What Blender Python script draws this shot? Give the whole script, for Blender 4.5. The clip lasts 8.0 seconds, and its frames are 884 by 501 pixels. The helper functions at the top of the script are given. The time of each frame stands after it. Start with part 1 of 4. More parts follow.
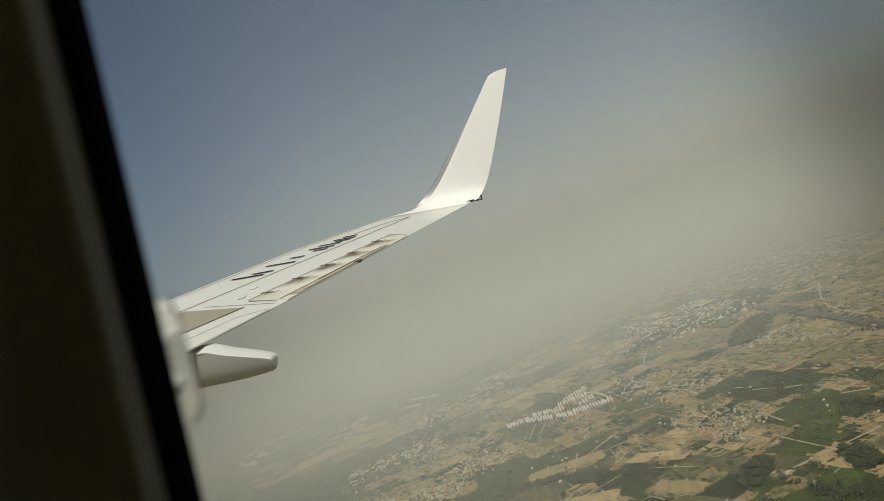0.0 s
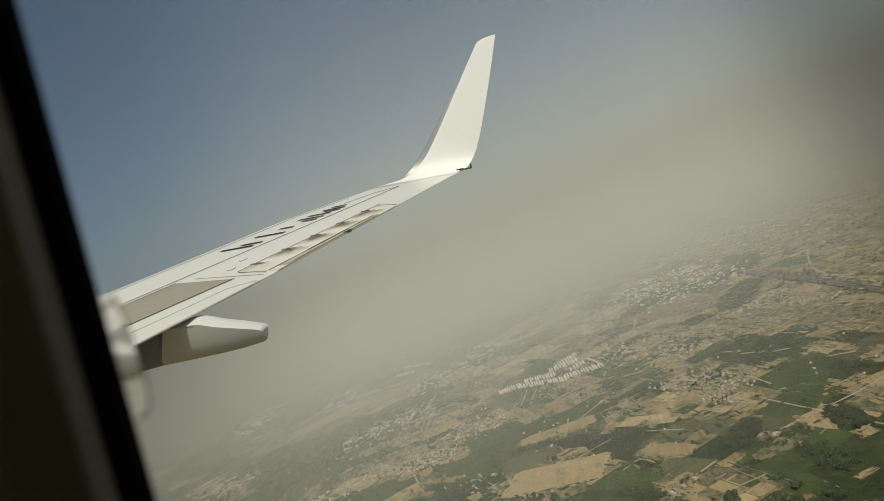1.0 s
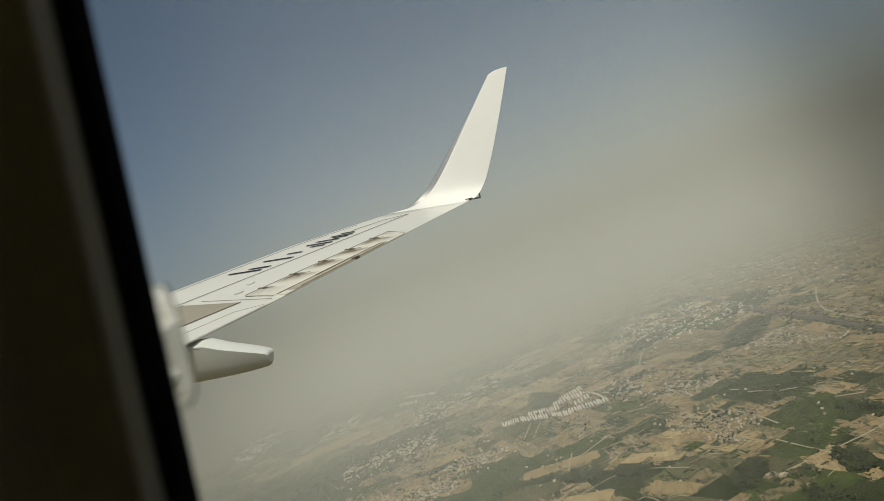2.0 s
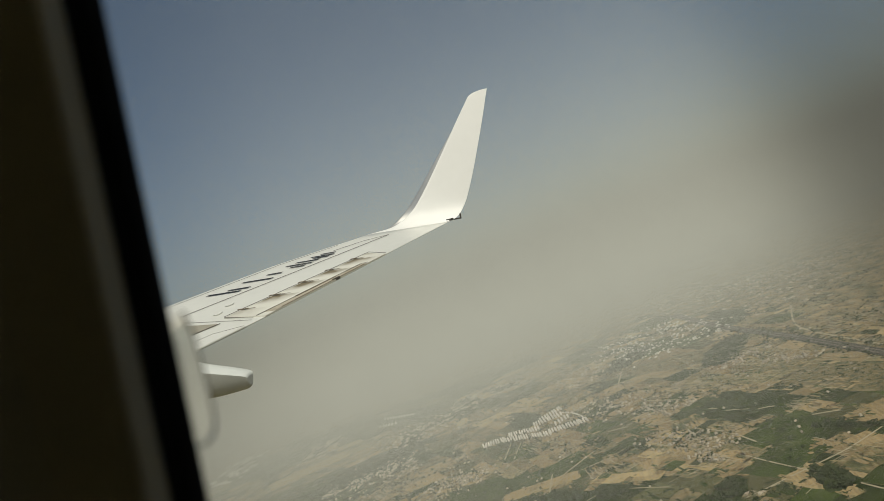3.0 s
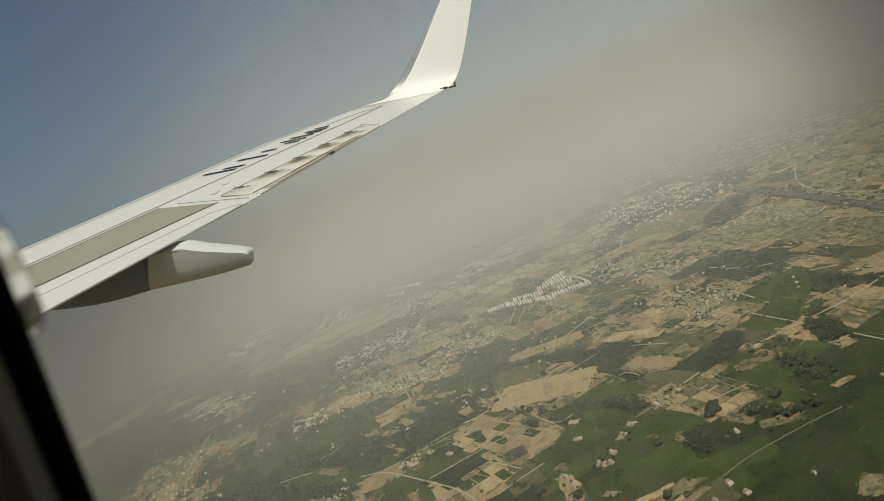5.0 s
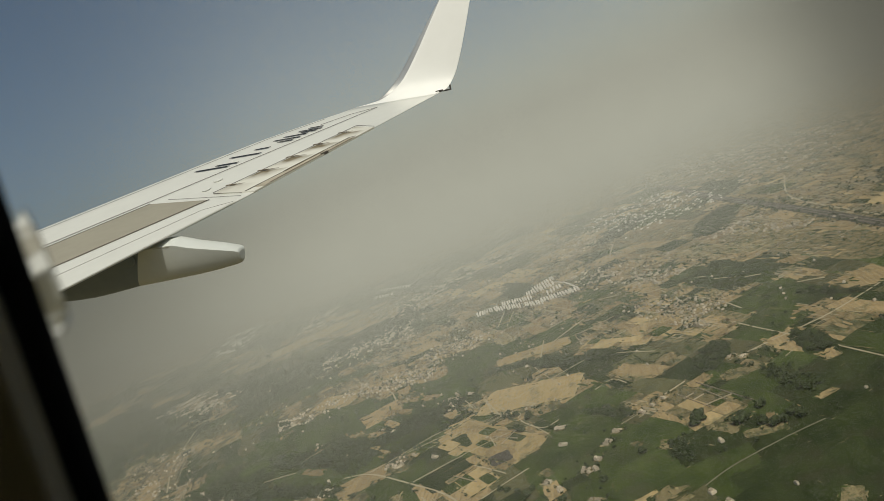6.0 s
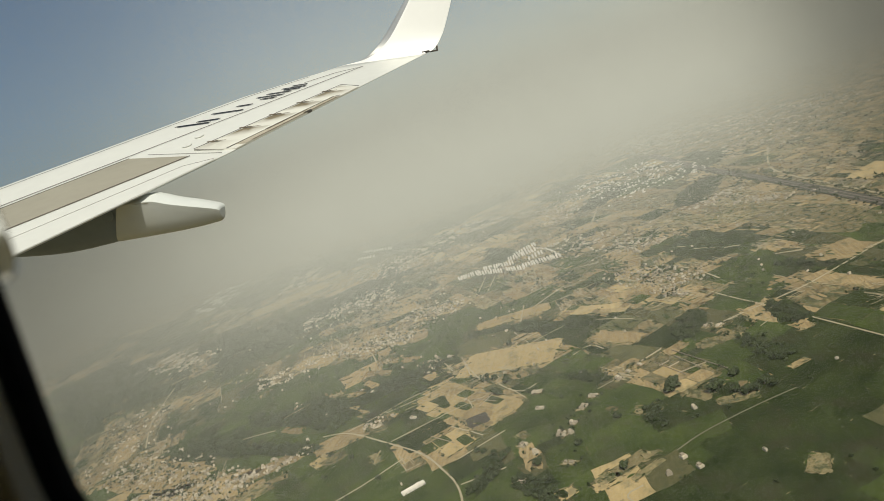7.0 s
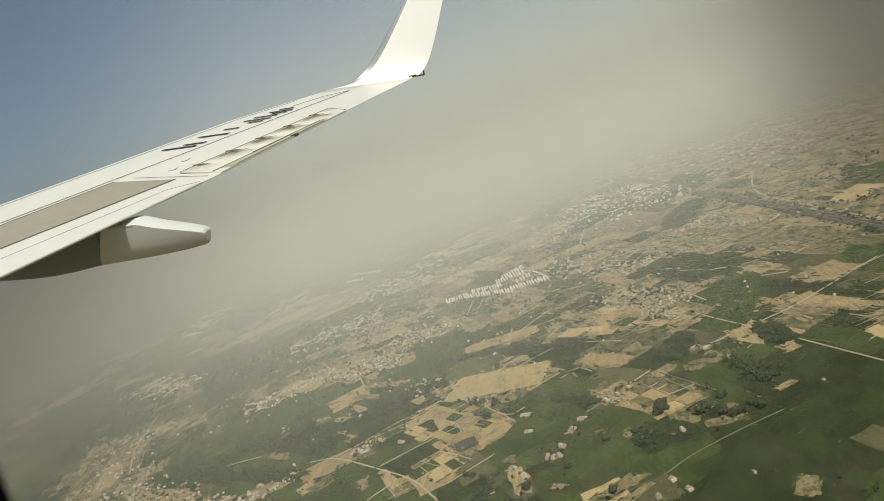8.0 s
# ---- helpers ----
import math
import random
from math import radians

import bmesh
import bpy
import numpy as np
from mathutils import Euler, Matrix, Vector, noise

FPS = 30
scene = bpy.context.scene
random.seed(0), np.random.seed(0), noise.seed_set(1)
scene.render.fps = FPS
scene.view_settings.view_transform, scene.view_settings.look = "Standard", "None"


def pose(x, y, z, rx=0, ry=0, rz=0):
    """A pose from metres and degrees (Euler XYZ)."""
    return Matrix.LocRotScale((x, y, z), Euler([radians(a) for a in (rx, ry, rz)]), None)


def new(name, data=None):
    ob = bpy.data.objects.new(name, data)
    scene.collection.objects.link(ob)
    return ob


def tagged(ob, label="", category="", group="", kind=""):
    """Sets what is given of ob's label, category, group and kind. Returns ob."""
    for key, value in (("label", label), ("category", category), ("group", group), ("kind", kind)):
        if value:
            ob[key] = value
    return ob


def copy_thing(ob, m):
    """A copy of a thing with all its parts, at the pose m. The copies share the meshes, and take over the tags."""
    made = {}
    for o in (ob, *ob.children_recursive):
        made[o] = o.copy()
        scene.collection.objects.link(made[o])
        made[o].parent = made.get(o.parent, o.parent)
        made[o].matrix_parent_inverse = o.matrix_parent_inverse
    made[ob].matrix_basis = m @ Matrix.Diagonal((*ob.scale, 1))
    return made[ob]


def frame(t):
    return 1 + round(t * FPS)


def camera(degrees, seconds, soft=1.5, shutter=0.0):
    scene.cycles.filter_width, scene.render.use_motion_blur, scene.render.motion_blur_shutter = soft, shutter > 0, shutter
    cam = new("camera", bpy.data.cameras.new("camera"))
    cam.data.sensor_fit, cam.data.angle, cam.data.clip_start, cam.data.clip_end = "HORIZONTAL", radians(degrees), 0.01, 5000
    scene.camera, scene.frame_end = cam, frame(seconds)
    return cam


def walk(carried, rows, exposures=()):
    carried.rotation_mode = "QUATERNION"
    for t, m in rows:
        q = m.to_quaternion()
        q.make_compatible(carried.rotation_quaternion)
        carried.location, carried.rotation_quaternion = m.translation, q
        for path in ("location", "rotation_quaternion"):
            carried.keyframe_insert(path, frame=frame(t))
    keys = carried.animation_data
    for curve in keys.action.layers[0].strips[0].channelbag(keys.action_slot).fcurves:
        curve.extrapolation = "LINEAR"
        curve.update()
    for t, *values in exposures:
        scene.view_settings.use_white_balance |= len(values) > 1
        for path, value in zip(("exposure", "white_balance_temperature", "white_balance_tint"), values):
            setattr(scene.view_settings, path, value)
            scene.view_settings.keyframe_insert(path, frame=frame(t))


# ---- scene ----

# ================= camera =================
# The airliner climbs with its nose up and its right wing a little high.
ALTITUDE = 515.0
SEAT = (1.49, -2.76, 0.95)
AIRFRAME = (Matrix.Translation((0, 0, ALTITUDE)) @ Euler((radians(12.8), 0, 0)).to_matrix().to_4x4()
            @ Euler((0, radians(-5.54), 0)).to_matrix().to_4x4() @ Matrix.Translation([-a for a in SEAT]))
cam = camera(62.6, 8.0, soft=0.75)
cam.data.dof.use_dof = True
cam.data.dof.focus_distance = 15.0
cam.data.dof.aperture_fstop = 4.6
# seconds, then place and turn in the airframe (x to the right wing, y to the nose)
PATH = [
    (0.0, 1.483, -2.714, 0.950, 82.97, 10.60, -77.95),
    (0.2, 1.482, -2.736, 0.937, 79.82, 10.41, -78.94),
    (0.5, 1.484, -2.734, 0.953, 79.57, 10.66, -79.03),
    (0.8, 1.490, -2.727, 0.946, 79.99, 10.48, -78.66),
    (1.0, 1.493, -2.736, 0.957, 80.34, 11.06, -78.75),
    (1.5, 1.476, -2.726, 0.953, 81.06, 10.07, -78.35),
    (1.7, 1.476, -2.709, 0.948, 82.99, 9.76, -78.10),
    (2.8, 1.482, -2.756, 0.944, 81.83, 9.95, -77.86),
    (3.0, 1.494, -2.685, 0.950, 84.12, 9.73, -79.67),
    (3.5, 1.478, -2.761, 0.946, 80.26, 12.50, -79.50),
    (4.0, 1.484, -2.786, 0.945, 76.42, 12.47, -80.08),
    (4.5, 1.486, -2.804, 0.945, 74.24, 12.37, -79.96),
    (6.0, 1.497, -2.766, 0.949, 74.05, 10.14, -80.23),
    (6.5, 1.496, -2.769, 0.945, 73.03, 8.98, -80.77),
    (7.0, 1.503, -2.776, 0.942, 71.03, 8.37, -81.11),
    (7.5, 1.499, -2.791, 0.940, 71.77, 8.05, -81.59),
    (8.0, 1.510, -2.794, 0.940, 72.69, 8.19, -82.06),
]
walk(cam, [(t, AIRFRAME @ pose(x, y, z, rx, ry, rz)) for t, x, y, z, rx, ry, rz in PATH],
     exposures=[(0.0, -0.40), (3.5, -0.38), (6.5, -0.40), (7.0, -0.03), (8.0, -0.01)])

# ================= daylight =================
SUN_WAY = (AIRFRAME.to_3x3() @ Vector((0.39, 0.10, -0.90))).normalized()
sun_data = bpy.data.lights.new("sun", "SUN")
sun_data.energy, sun_data.angle, sun_data.color = 3.5, radians(0.8), (1.0, 0.94, 0.79)
sun = new("sun", sun_data)
sun.matrix_world = Matrix.Translation((-300, 0, 1200)) @ SUN_WAY.to_track_quat("-Z", "Y").to_matrix().to_4x4()
world = bpy.data.worlds.new("sky")
scene.world = world
world.use_nodes = True
wn = world.node_tree
sky = wn.nodes.new("ShaderNodeTexSky")
sky.sky_type = "NISHITA"
sky.sun_disc = False
sky.sun_elevation = math.asin(-SUN_WAY.z)
sky.sun_rotation = math.atan2(-SUN_WAY.x, -SUN_WAY.y)
sky.altitude, sky.air_density, sky.dust_density, sky.ozone_density = 500, 0.62, 3.2, 0.0
wn.nodes["Background"].inputs["Strength"].default_value = 0.096
# dust in the air takes some of the violet out of the blue
dusty = wn.nodes.new("ShaderNodeMix")
dusty.data_type, dusty.blend_type = "RGBA", "MULTIPLY"
dusty.inputs["Factor"].default_value = 1.0
dusty.inputs["B"].default_value = (0.975, 1.055, 0.96, 1)
wn.links.new(sky.outputs[0], dusty.inputs["A"])
wn.links.new(dusty.outputs["Result"], wn.nodes["Background"].inputs["Color"])

# ================= materials =================


def mat(name, low, high, scale=1.0, fine=8.0, rough=0.8, metal=0.0, bump=0.0, spread=0.0, island=0.0, contrast=0.5, spec=0.5, third=None, third_scale=0.02, third_cut=0.55, streak=0.0):
    """Two colours mixed by coarse and fine noise in world metres; spread: how far the value wanders from object to object."""
    m = bpy.data.materials.new(name)
    m.use_nodes = True
    nt = m.node_tree
    N, K = nt.nodes, nt.links
    bsdf = N["Principled BSDF"]
    bsdf.inputs["Roughness"].default_value = rough
    bsdf.inputs["Metallic"].default_value = metal
    bsdf.inputs["Specular IOR Level"].default_value = spec
    geo = N.new("ShaderNodeNewGeometry")
    a, b = N.new("ShaderNodeTexNoise"), N.new("ShaderNodeTexNoise")
    for tex, s, det in ((a, scale, 4.0), (b, fine, 6.0)):
        tex.inputs["Scale"].default_value = s
        tex.inputs["Detail"].default_value = det
        K.new(geo.outputs["Position"], tex.inputs["Vector"])
    add = N.new("ShaderNodeMath")
    add.operation = "MULTIPLY_ADD"
    K.new(b.outputs["Fac"], add.inputs[0])
    add.inputs[1].default_value = 0.6
    K.new(a.outputs["Fac"], add.inputs[2])
    ramp = N.new("ShaderNodeMapRange")
    ramp.inputs["From Min"].default_value = 0.8 - 0.5 * (1 - contrast) - 0.08
    ramp.inputs["From Max"].default_value = 0.8 + 0.5 * (1 - contrast) + 0.08
    K.new(add.outputs[0], ramp.inputs["Value"])
    fac = ramp.outputs[0]
    mix = N.new("ShaderNodeMix")
    mix.data_type = "RGBA"
    mix.inputs["A"].default_value = (*low, 1)
    mix.inputs["B"].default_value = (*high, 1)
    K.new(fac, mix.inputs["Factor"])
    col = mix.outputs["Result"]
    if third:
        c = N.new("ShaderNodeTexNoise")
        c.inputs["Scale"].default_value = third_scale
        c.inputs["Detail"].default_value = 8.0
        c.inputs["Roughness"].default_value = 0.65
        K.new(geo.outputs["Position"], c.inputs["Vector"])
        edge = N.new("ShaderNodeMapRange")
        edge.inputs["From Min"].default_value, edge.inputs["From Max"].default_value = third_cut, third_cut + 0.14
        edge.inputs["To Max"].default_value = 0.85
        K.new(c.outputs["Fac"], edge.inputs["Value"])
        over = N.new("ShaderNodeMix")
        over.data_type = "RGBA"
        over.inputs["B"].default_value = (*third, 1)
        K.new(edge.outputs[0], over.inputs["Factor"])
        K.new(col, over.inputs["A"])
        col = over.outputs["Result"]
    if spread or island:
        hsv = N.new("ShaderNodeHueSaturation")
        rng = N.new("ShaderNodeMapRange")
        info, both = N.new("ShaderNodeObjectInfo"), N.new("ShaderNodeMath")
        both.operation = "ADD"
        K.new(geo.outputs["Random Per Island"], both.inputs[0])
        K.new(info.outputs["Random"], both.inputs[1])
        part_of = N.new("ShaderNodeMath")
        part_of.operation = "FRACT"
        K.new(both.outputs[0], part_of.inputs[0])
        K.new(part_of.outputs[0], rng.inputs["Value"])
        w = island or spread
        rng.inputs["To Min"].default_value, rng.inputs["To Max"].default_value = 1 - w, 1 + w
        K.new(rng.outputs[0], hsv.inputs["Value"])
        K.new(col, hsv.inputs["Color"])
        col = hsv.outputs["Color"]
    if streak:
        lay = N.new("ShaderNodeMapping")
        lay.inputs["Rotation"].default_value = (0, 0, radians(-27))
        lay.inputs["Scale"].default_value = (0.018, 0.22, 1)
        K.new(geo.outputs["Position"], lay.inputs["Vector"])
        rows = N.new("ShaderNodeTexNoise")
        rows.inputs["Scale"].default_value, rows.inputs["Detail"].default_value = 1.0, 5.0
        K.new(lay.outputs[0], rows.inputs["Vector"])
        tone = N.new("ShaderNodeMapRange")
        tone.inputs["From Min"].default_value, tone.inputs["From Max"].default_value = 0.3, 0.7
        tone.inputs["To Min"].default_value, tone.inputs["To Max"].default_value = 1 - streak, 1 + streak
        K.new(rows.outputs["Fac"], tone.inputs["Value"])
        lit = N.new("ShaderNodeHueSaturation")
        K.new(tone.outputs[0], lit.inputs["Value"])
        K.new(col, lit.inputs["Color"])
        col = lit.outputs["Color"]
    K.new(col, bsdf.inputs["Base Color"])
    if bump:
        bn = N.new("ShaderNodeBump")
        bn.inputs["Strength"].default_value = bump
        K.new(b.outputs["Fac"], bn.inputs["Height"])
        K.new(bn.outputs[0], bsdf.inputs["Normal"])
    return m


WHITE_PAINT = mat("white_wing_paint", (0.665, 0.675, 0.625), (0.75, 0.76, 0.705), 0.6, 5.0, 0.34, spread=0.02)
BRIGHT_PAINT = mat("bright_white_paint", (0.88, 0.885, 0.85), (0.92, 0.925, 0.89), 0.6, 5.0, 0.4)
GREY_PAINT = mat("grey_spoiler_paint", (0.28, 0.265, 0.21), (0.335, 0.317, 0.252), 0.9, 6.0, 0.55, spread=0.09)
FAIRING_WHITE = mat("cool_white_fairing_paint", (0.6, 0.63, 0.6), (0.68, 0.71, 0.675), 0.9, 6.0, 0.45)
# flap's shade put into a darker grey for the fairing's forward half
FAIRING_SHADE_GREY = mat("shade_grey_fairing_paint", (0.1966, 0.2375, 0.2719), (0.2403, 0.2850, 0.3232), 0.9, 6.0, 0.5)
SMEAR_PAINT = mat("greasy_smeared_paint", (0.30, 0.265, 0.19), (0.50, 0.465, 0.38), 1.5, 7.0, 0.6)
DARK_GAP = mat("dark_panel_gap", (0.05, 0.045, 0.04), (0.12, 0.11, 0.09), 2.0, 20.0, 0.8)
MARK_BLACK = mat("black_marking_paint", (0.015, 0.015, 0.015), (0.03, 0.03, 0.028), 2.0, 20.0, 0.5)
EDGE_METAL = mat("bare_leading_edge_metal", (0.42, 0.42, 0.41), (0.52, 0.52, 0.50), 1.0, 9.0, 0.4, 0.2)
NOSE_METAL = mat("dull_rolled_nose_metal", (0.50, 0.50, 0.49), (0.60, 0.60, 0.58), 1.0, 9.0, 0.42, 0.85)
CABIN = mat("beige_cabin_plastic", (0.58, 0.54, 0.38), (0.64, 0.59, 0.42), 4.0, 60.0, 0.6, bump=0.05)
CABIN_LIGHT = mat("pale_window_trim_plastic", (0.80, 0.74, 0.60), (0.86, 0.80, 0.65), 4.0, 60.0, 0.5)
RUBBER = mat("black_rubber_seal", (0.020, 0.021, 0.025), (0.035, 0.036, 0.04), 8.0, 60.0, 0.8, spec=0.2)

SOIL = mat("dry_patchy_soil", (0.13, 0.104, 0.051), (0.315, 0.239, 0.124), 0.012, 0.08, 1.0, contrast=0.8, spec=0.1, third=(0.052, 0.068, 0.032), third_scale=0.018, third_cut=0.45, streak=0.35)
CROP = mat("green_crop", (0.032, 0.049, 0.0120), (0.064, 0.084, 0.0215), 0.02, 0.15, 1.0, contrast=0.75, spread=0.16, spec=0.1, third=(0.052, 0.058, 0.026), third_scale=0.014, third_cut=0.5, streak=0.12)
CROP_DARK = mat("dark_green_crop", (0.019, 0.029, 0.0085), (0.039, 0.051, 0.0155), 0.02, 0.15, 1.0, contrast=0.75, spread=0.16, spec=0.1, third=(0.040, 0.042, 0.020), third_scale=0.014, third_cut=0.5, streak=0.12)
STUBBLE = mat("tan_stubble", (0.300, 0.226, 0.108), (0.445, 0.338, 0.168), 0.02, 0.25, 1.0, spread=0.20, spec=0.1, third=(0.20, 0.175, 0.095), third_scale=0.03, third_cut=0.52, streak=0.09)
FALLOW = mat("brown_fallow_earth", (0.205, 0.153, 0.076), (0.335, 0.252, 0.130), 0.02, 0.25, 1.0, spread=0.26, spec=0.1, third=(0.075, 0.085, 0.045), third_scale=0.03, third_cut=0.54, streak=0.2)
WEEDY = mat("weedy_bare_earth", (0.148, 0.125, 0.062), (0.3, 0.242, 0.127), 0.03, 0.3, 1.0, spread=0.3, spec=0.1, third=(0.05, 0.065, 0.03), third_scale=0.06, third_cut=0.46, streak=0.2)
PASTURE = mat("rough_olive_pasture", (0.066, 0.068, 0.03), (0.135, 0.125, 0.06), 0.02, 0.15, 1.0, contrast=0.7, spread=0.2, spec=0.1, third=(0.040, 0.050, 0.022), third_scale=0.02, third_cut=0.5, streak=0.12)
TRACK = mat("worn_olive_track", (0.12, 0.115, 0.075), (0.20, 0.185, 0.125), 0.03, 0.5, 1.0, spec=0.1)
DUST_ROAD = mat("pale_dust_road", (0.3049, 0.2642, 0.1707), (0.4269, 0.3710, 0.2511), 0.03, 0.5, 1.0, spec=0.1)
RAIL = mat("rusty_rails_and_sleepers", (0.09, 0.075, 0.055), (0.16, 0.13, 0.10), 0.05, 0.6, 0.8)
RAIL_BED = mat("dark_rail_ballast", (0.055, 0.051, 0.041), (0.095, 0.086, 0.068), 0.03, 0.5, 1.0, spec=0.1)
LEAVES = mat("dusty_tree_leaves", (0.026, 0.038, 0.016), (0.060, 0.072, 0.032), 0.1, 1.2, 1.0, island=0.3, spec=0.1)
BARK = mat("grey_brown_bark", (0.08, 0.06, 0.04), (0.14, 0.11, 0.08), 1.0, 6.0, 1.0)
HOUSE = mat("limewashed_village_wall", (0.30, 0.255, 0.18), (0.55, 0.485, 0.37), 0.05, 0.8, 0.95, island=0.35, spec=0.2)
HOUSE_WHITE = mat("white_concrete_wall", (0.62, 0.58, 0.50), (0.76, 0.72, 0.63), 0.05, 0.8, 0.9, island=0.1, spec=0.2)
BRICK = mat("pale_brick_wall", (0.3, 0.25, 0.175), (0.43, 0.36, 0.26), 0.1, 1.5, 0.95, island=0.2, spec=0.2)
HAZE = mat("painted_dust_haze", (0.352, 0.361, 0.327), (0.372, 0.381, 0.347), 0.03, 0.2, 1.0, spec=0.0)
# grease drawn back from the hinges in dull brown fans over the white paint
STAINED = mat("stained_aileron_paint", (0.63, 0.625, 0.55), (0.74, 0.735, 0.655), 0.6, 5.0, 0.45)
_nodes, _links = STAINED.node_tree.nodes, STAINED.node_tree.links


def reckon(operation, *values):
    node = _nodes.new("ShaderNodeMath")
    node.operation = operation
    node.use_clamp = operation == "MULTIPLY"
    for socket, value in zip(node.inputs, values):
        if isinstance(value, (int, float)):
            socket.default_value = value
        else:
            _links.new(value, socket)
    return node.outputs[0]


_local, _apart, _blur = _nodes.new("ShaderNodeTexCoord"), _nodes.new("ShaderNodeSeparateXYZ"), _nodes.new("ShaderNodeTexNoise")
_blur.inputs["Scale"].default_value, _blur.inputs["Detail"].default_value = 5.0, 4.0
_links.new(_local.outputs["Object"], _apart.inputs[0])
_links.new(_local.outputs["Object"], _blur.inputs["Vector"])
_x, _y = _apart.outputs[0], _apart.outputs[1]
_turn = reckon("FRACT", reckon("DIVIDE", reckon("SUBTRACT", _x, 12.03), 0.595))
_near = reckon("MULTIPLY", reckon("SUBTRACT", _turn, 0.30), 1.9)
_back = reckon("SUBTRACT", reckon("MULTIPLY_ADD", _x, -0.5, 8.815), _y)
_fade = reckon("MULTIPLY", reckon("MULTIPLY", reckon("SUBTRACT", 0.56, _back), 2.4), reckon("MULTIPLY_ADD", reckon("GREATER_THAN", _x, 12.04), 0.7, 0.3))
_fan = reckon("MULTIPLY", reckon("MULTIPLY", _near, _fade), reckon("MULTIPLY_ADD", _blur.outputs["Fac"], 2.6, -0.2))
_soil = _nodes.new("ShaderNodeMix")
_soil.data_type = "RGBA"
_links.new(_fan, _soil.inputs["Factor"])
_links.new(_nodes["Principled BSDF"].inputs["Base Color"].links[0].from_socket, _soil.inputs["A"])
_soil.inputs["B"].default_value = (0.21, 0.175, 0.11, 1)
_links.new(_soil.outputs["Result"], _nodes["Principled BSDF"].inputs["Base Color"])
GRIME = mat("dark_brown_grime", (0.09, 0.07, 0.045), (0.22, 0.18, 0.12), 2.0, 9.0, 0.7)
# vignette shade put into the haze's normals: steered from the sun towards both sides
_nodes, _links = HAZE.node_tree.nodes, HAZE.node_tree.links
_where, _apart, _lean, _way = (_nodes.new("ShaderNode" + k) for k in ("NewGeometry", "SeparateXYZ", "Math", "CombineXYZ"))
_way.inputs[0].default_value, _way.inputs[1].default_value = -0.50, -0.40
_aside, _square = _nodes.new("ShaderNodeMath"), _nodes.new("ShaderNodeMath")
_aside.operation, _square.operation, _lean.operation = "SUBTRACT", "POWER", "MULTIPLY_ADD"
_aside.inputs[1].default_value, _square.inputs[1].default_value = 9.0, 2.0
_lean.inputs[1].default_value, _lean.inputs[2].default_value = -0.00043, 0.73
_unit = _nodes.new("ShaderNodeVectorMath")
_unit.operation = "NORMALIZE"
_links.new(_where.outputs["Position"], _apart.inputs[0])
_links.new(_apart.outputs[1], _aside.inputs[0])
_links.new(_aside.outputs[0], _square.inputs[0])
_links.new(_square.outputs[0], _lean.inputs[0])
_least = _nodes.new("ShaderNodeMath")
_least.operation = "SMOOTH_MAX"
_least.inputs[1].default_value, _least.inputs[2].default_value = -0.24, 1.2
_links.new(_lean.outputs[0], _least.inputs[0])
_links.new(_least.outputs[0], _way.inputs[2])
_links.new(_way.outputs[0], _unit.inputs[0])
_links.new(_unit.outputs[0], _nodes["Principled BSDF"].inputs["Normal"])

# ================= building helpers =================


def mesh_object(name, verts, faces, material, parent=None, smooth=False):
    me = bpy.data.meshes.new(name)
    me.from_pydata([tuple(p) for p in verts], [], [tuple(q) for q in faces])
    me.materials.append(material)
    if smooth:
        me.polygons.foreach_set("use_smooth", [True] * len(me.polygons))
    me.update()
    ob = new(name, me)
    ob.parent = parent
    return ob


def empty(name, parent=None):
    ob = new(name)
    ob.parent = parent
    return ob


def prism(outline, base, top):
    """Verts and faces of an upright prism over a plan outline."""
    n = len(outline)
    verts = [(x, y, base) for x, y in outline] + [(x, y, top) for x, y in outline]
    faces = [tuple(range(n, 2 * n)), tuple(range(n - 1, -1, -1))]
    faces += [(i, (i + 1) % n, n + (i + 1) % n, n + i) for i in range(n)]
    return verts, faces


def box(cx, cy, cz, lx, ly, lz, turn=0.0):
    c, s = math.cos(turn), math.sin(turn)
    pts = [(cx + c * x - s * y, cy + s * x + c * y) for x, y in
           ((-lx / 2, -ly / 2), (lx / 2, -ly / 2), (lx / 2, ly / 2), (-lx / 2, ly / 2))]
    return prism(pts, cz, cz + lz)


def joined(pieces):
    verts, faces = [], []
    for v, f in pieces:
        k = len(verts)
        verts += list(v)
        faces += [tuple(i + k for i in q) for q in f]
    return verts, faces


# ================= ground =================
ring = [(11000 * math.cos(i * math.tau / 64), 11000 * math.sin(i * math.tau / 64), 0) for i in range(64)]
inner = [(x * 0.4, y * 0.4, 0) for x, y, _ in ring]
ground = mesh_object("ground", ring + inner + [(0, 0, 0)],
                     [(i, (i + 1) % 64, 64 + (i + 1) % 64, 64 + i) for i in range(64)] + [(64 + i, 64 + (i + 1) % 64, 128) for i in range(64)], SOIL)
tagged(ground, "dry dusty plain of tan and olive soil", "ground", kind="structure")

rng = random.Random(11)
GRAIN = radians(27)


def bend(x, y):
    """The slow wander of the field lines."""
    p = Vector((x / 420, y / 420, 0))
    return (x + 55 * noise.noise(p) + 12 * noise.noise(p * 5) + 4 * noise.noise(p * 17 + Vector((5, 5, 5))), y + 55 * noise.noise(p + Vector((9, 4, 2))) + 12 * noise.noise(p * 5 + Vector((3, 8, 1))) + 4 * noise.noise(p * 17))


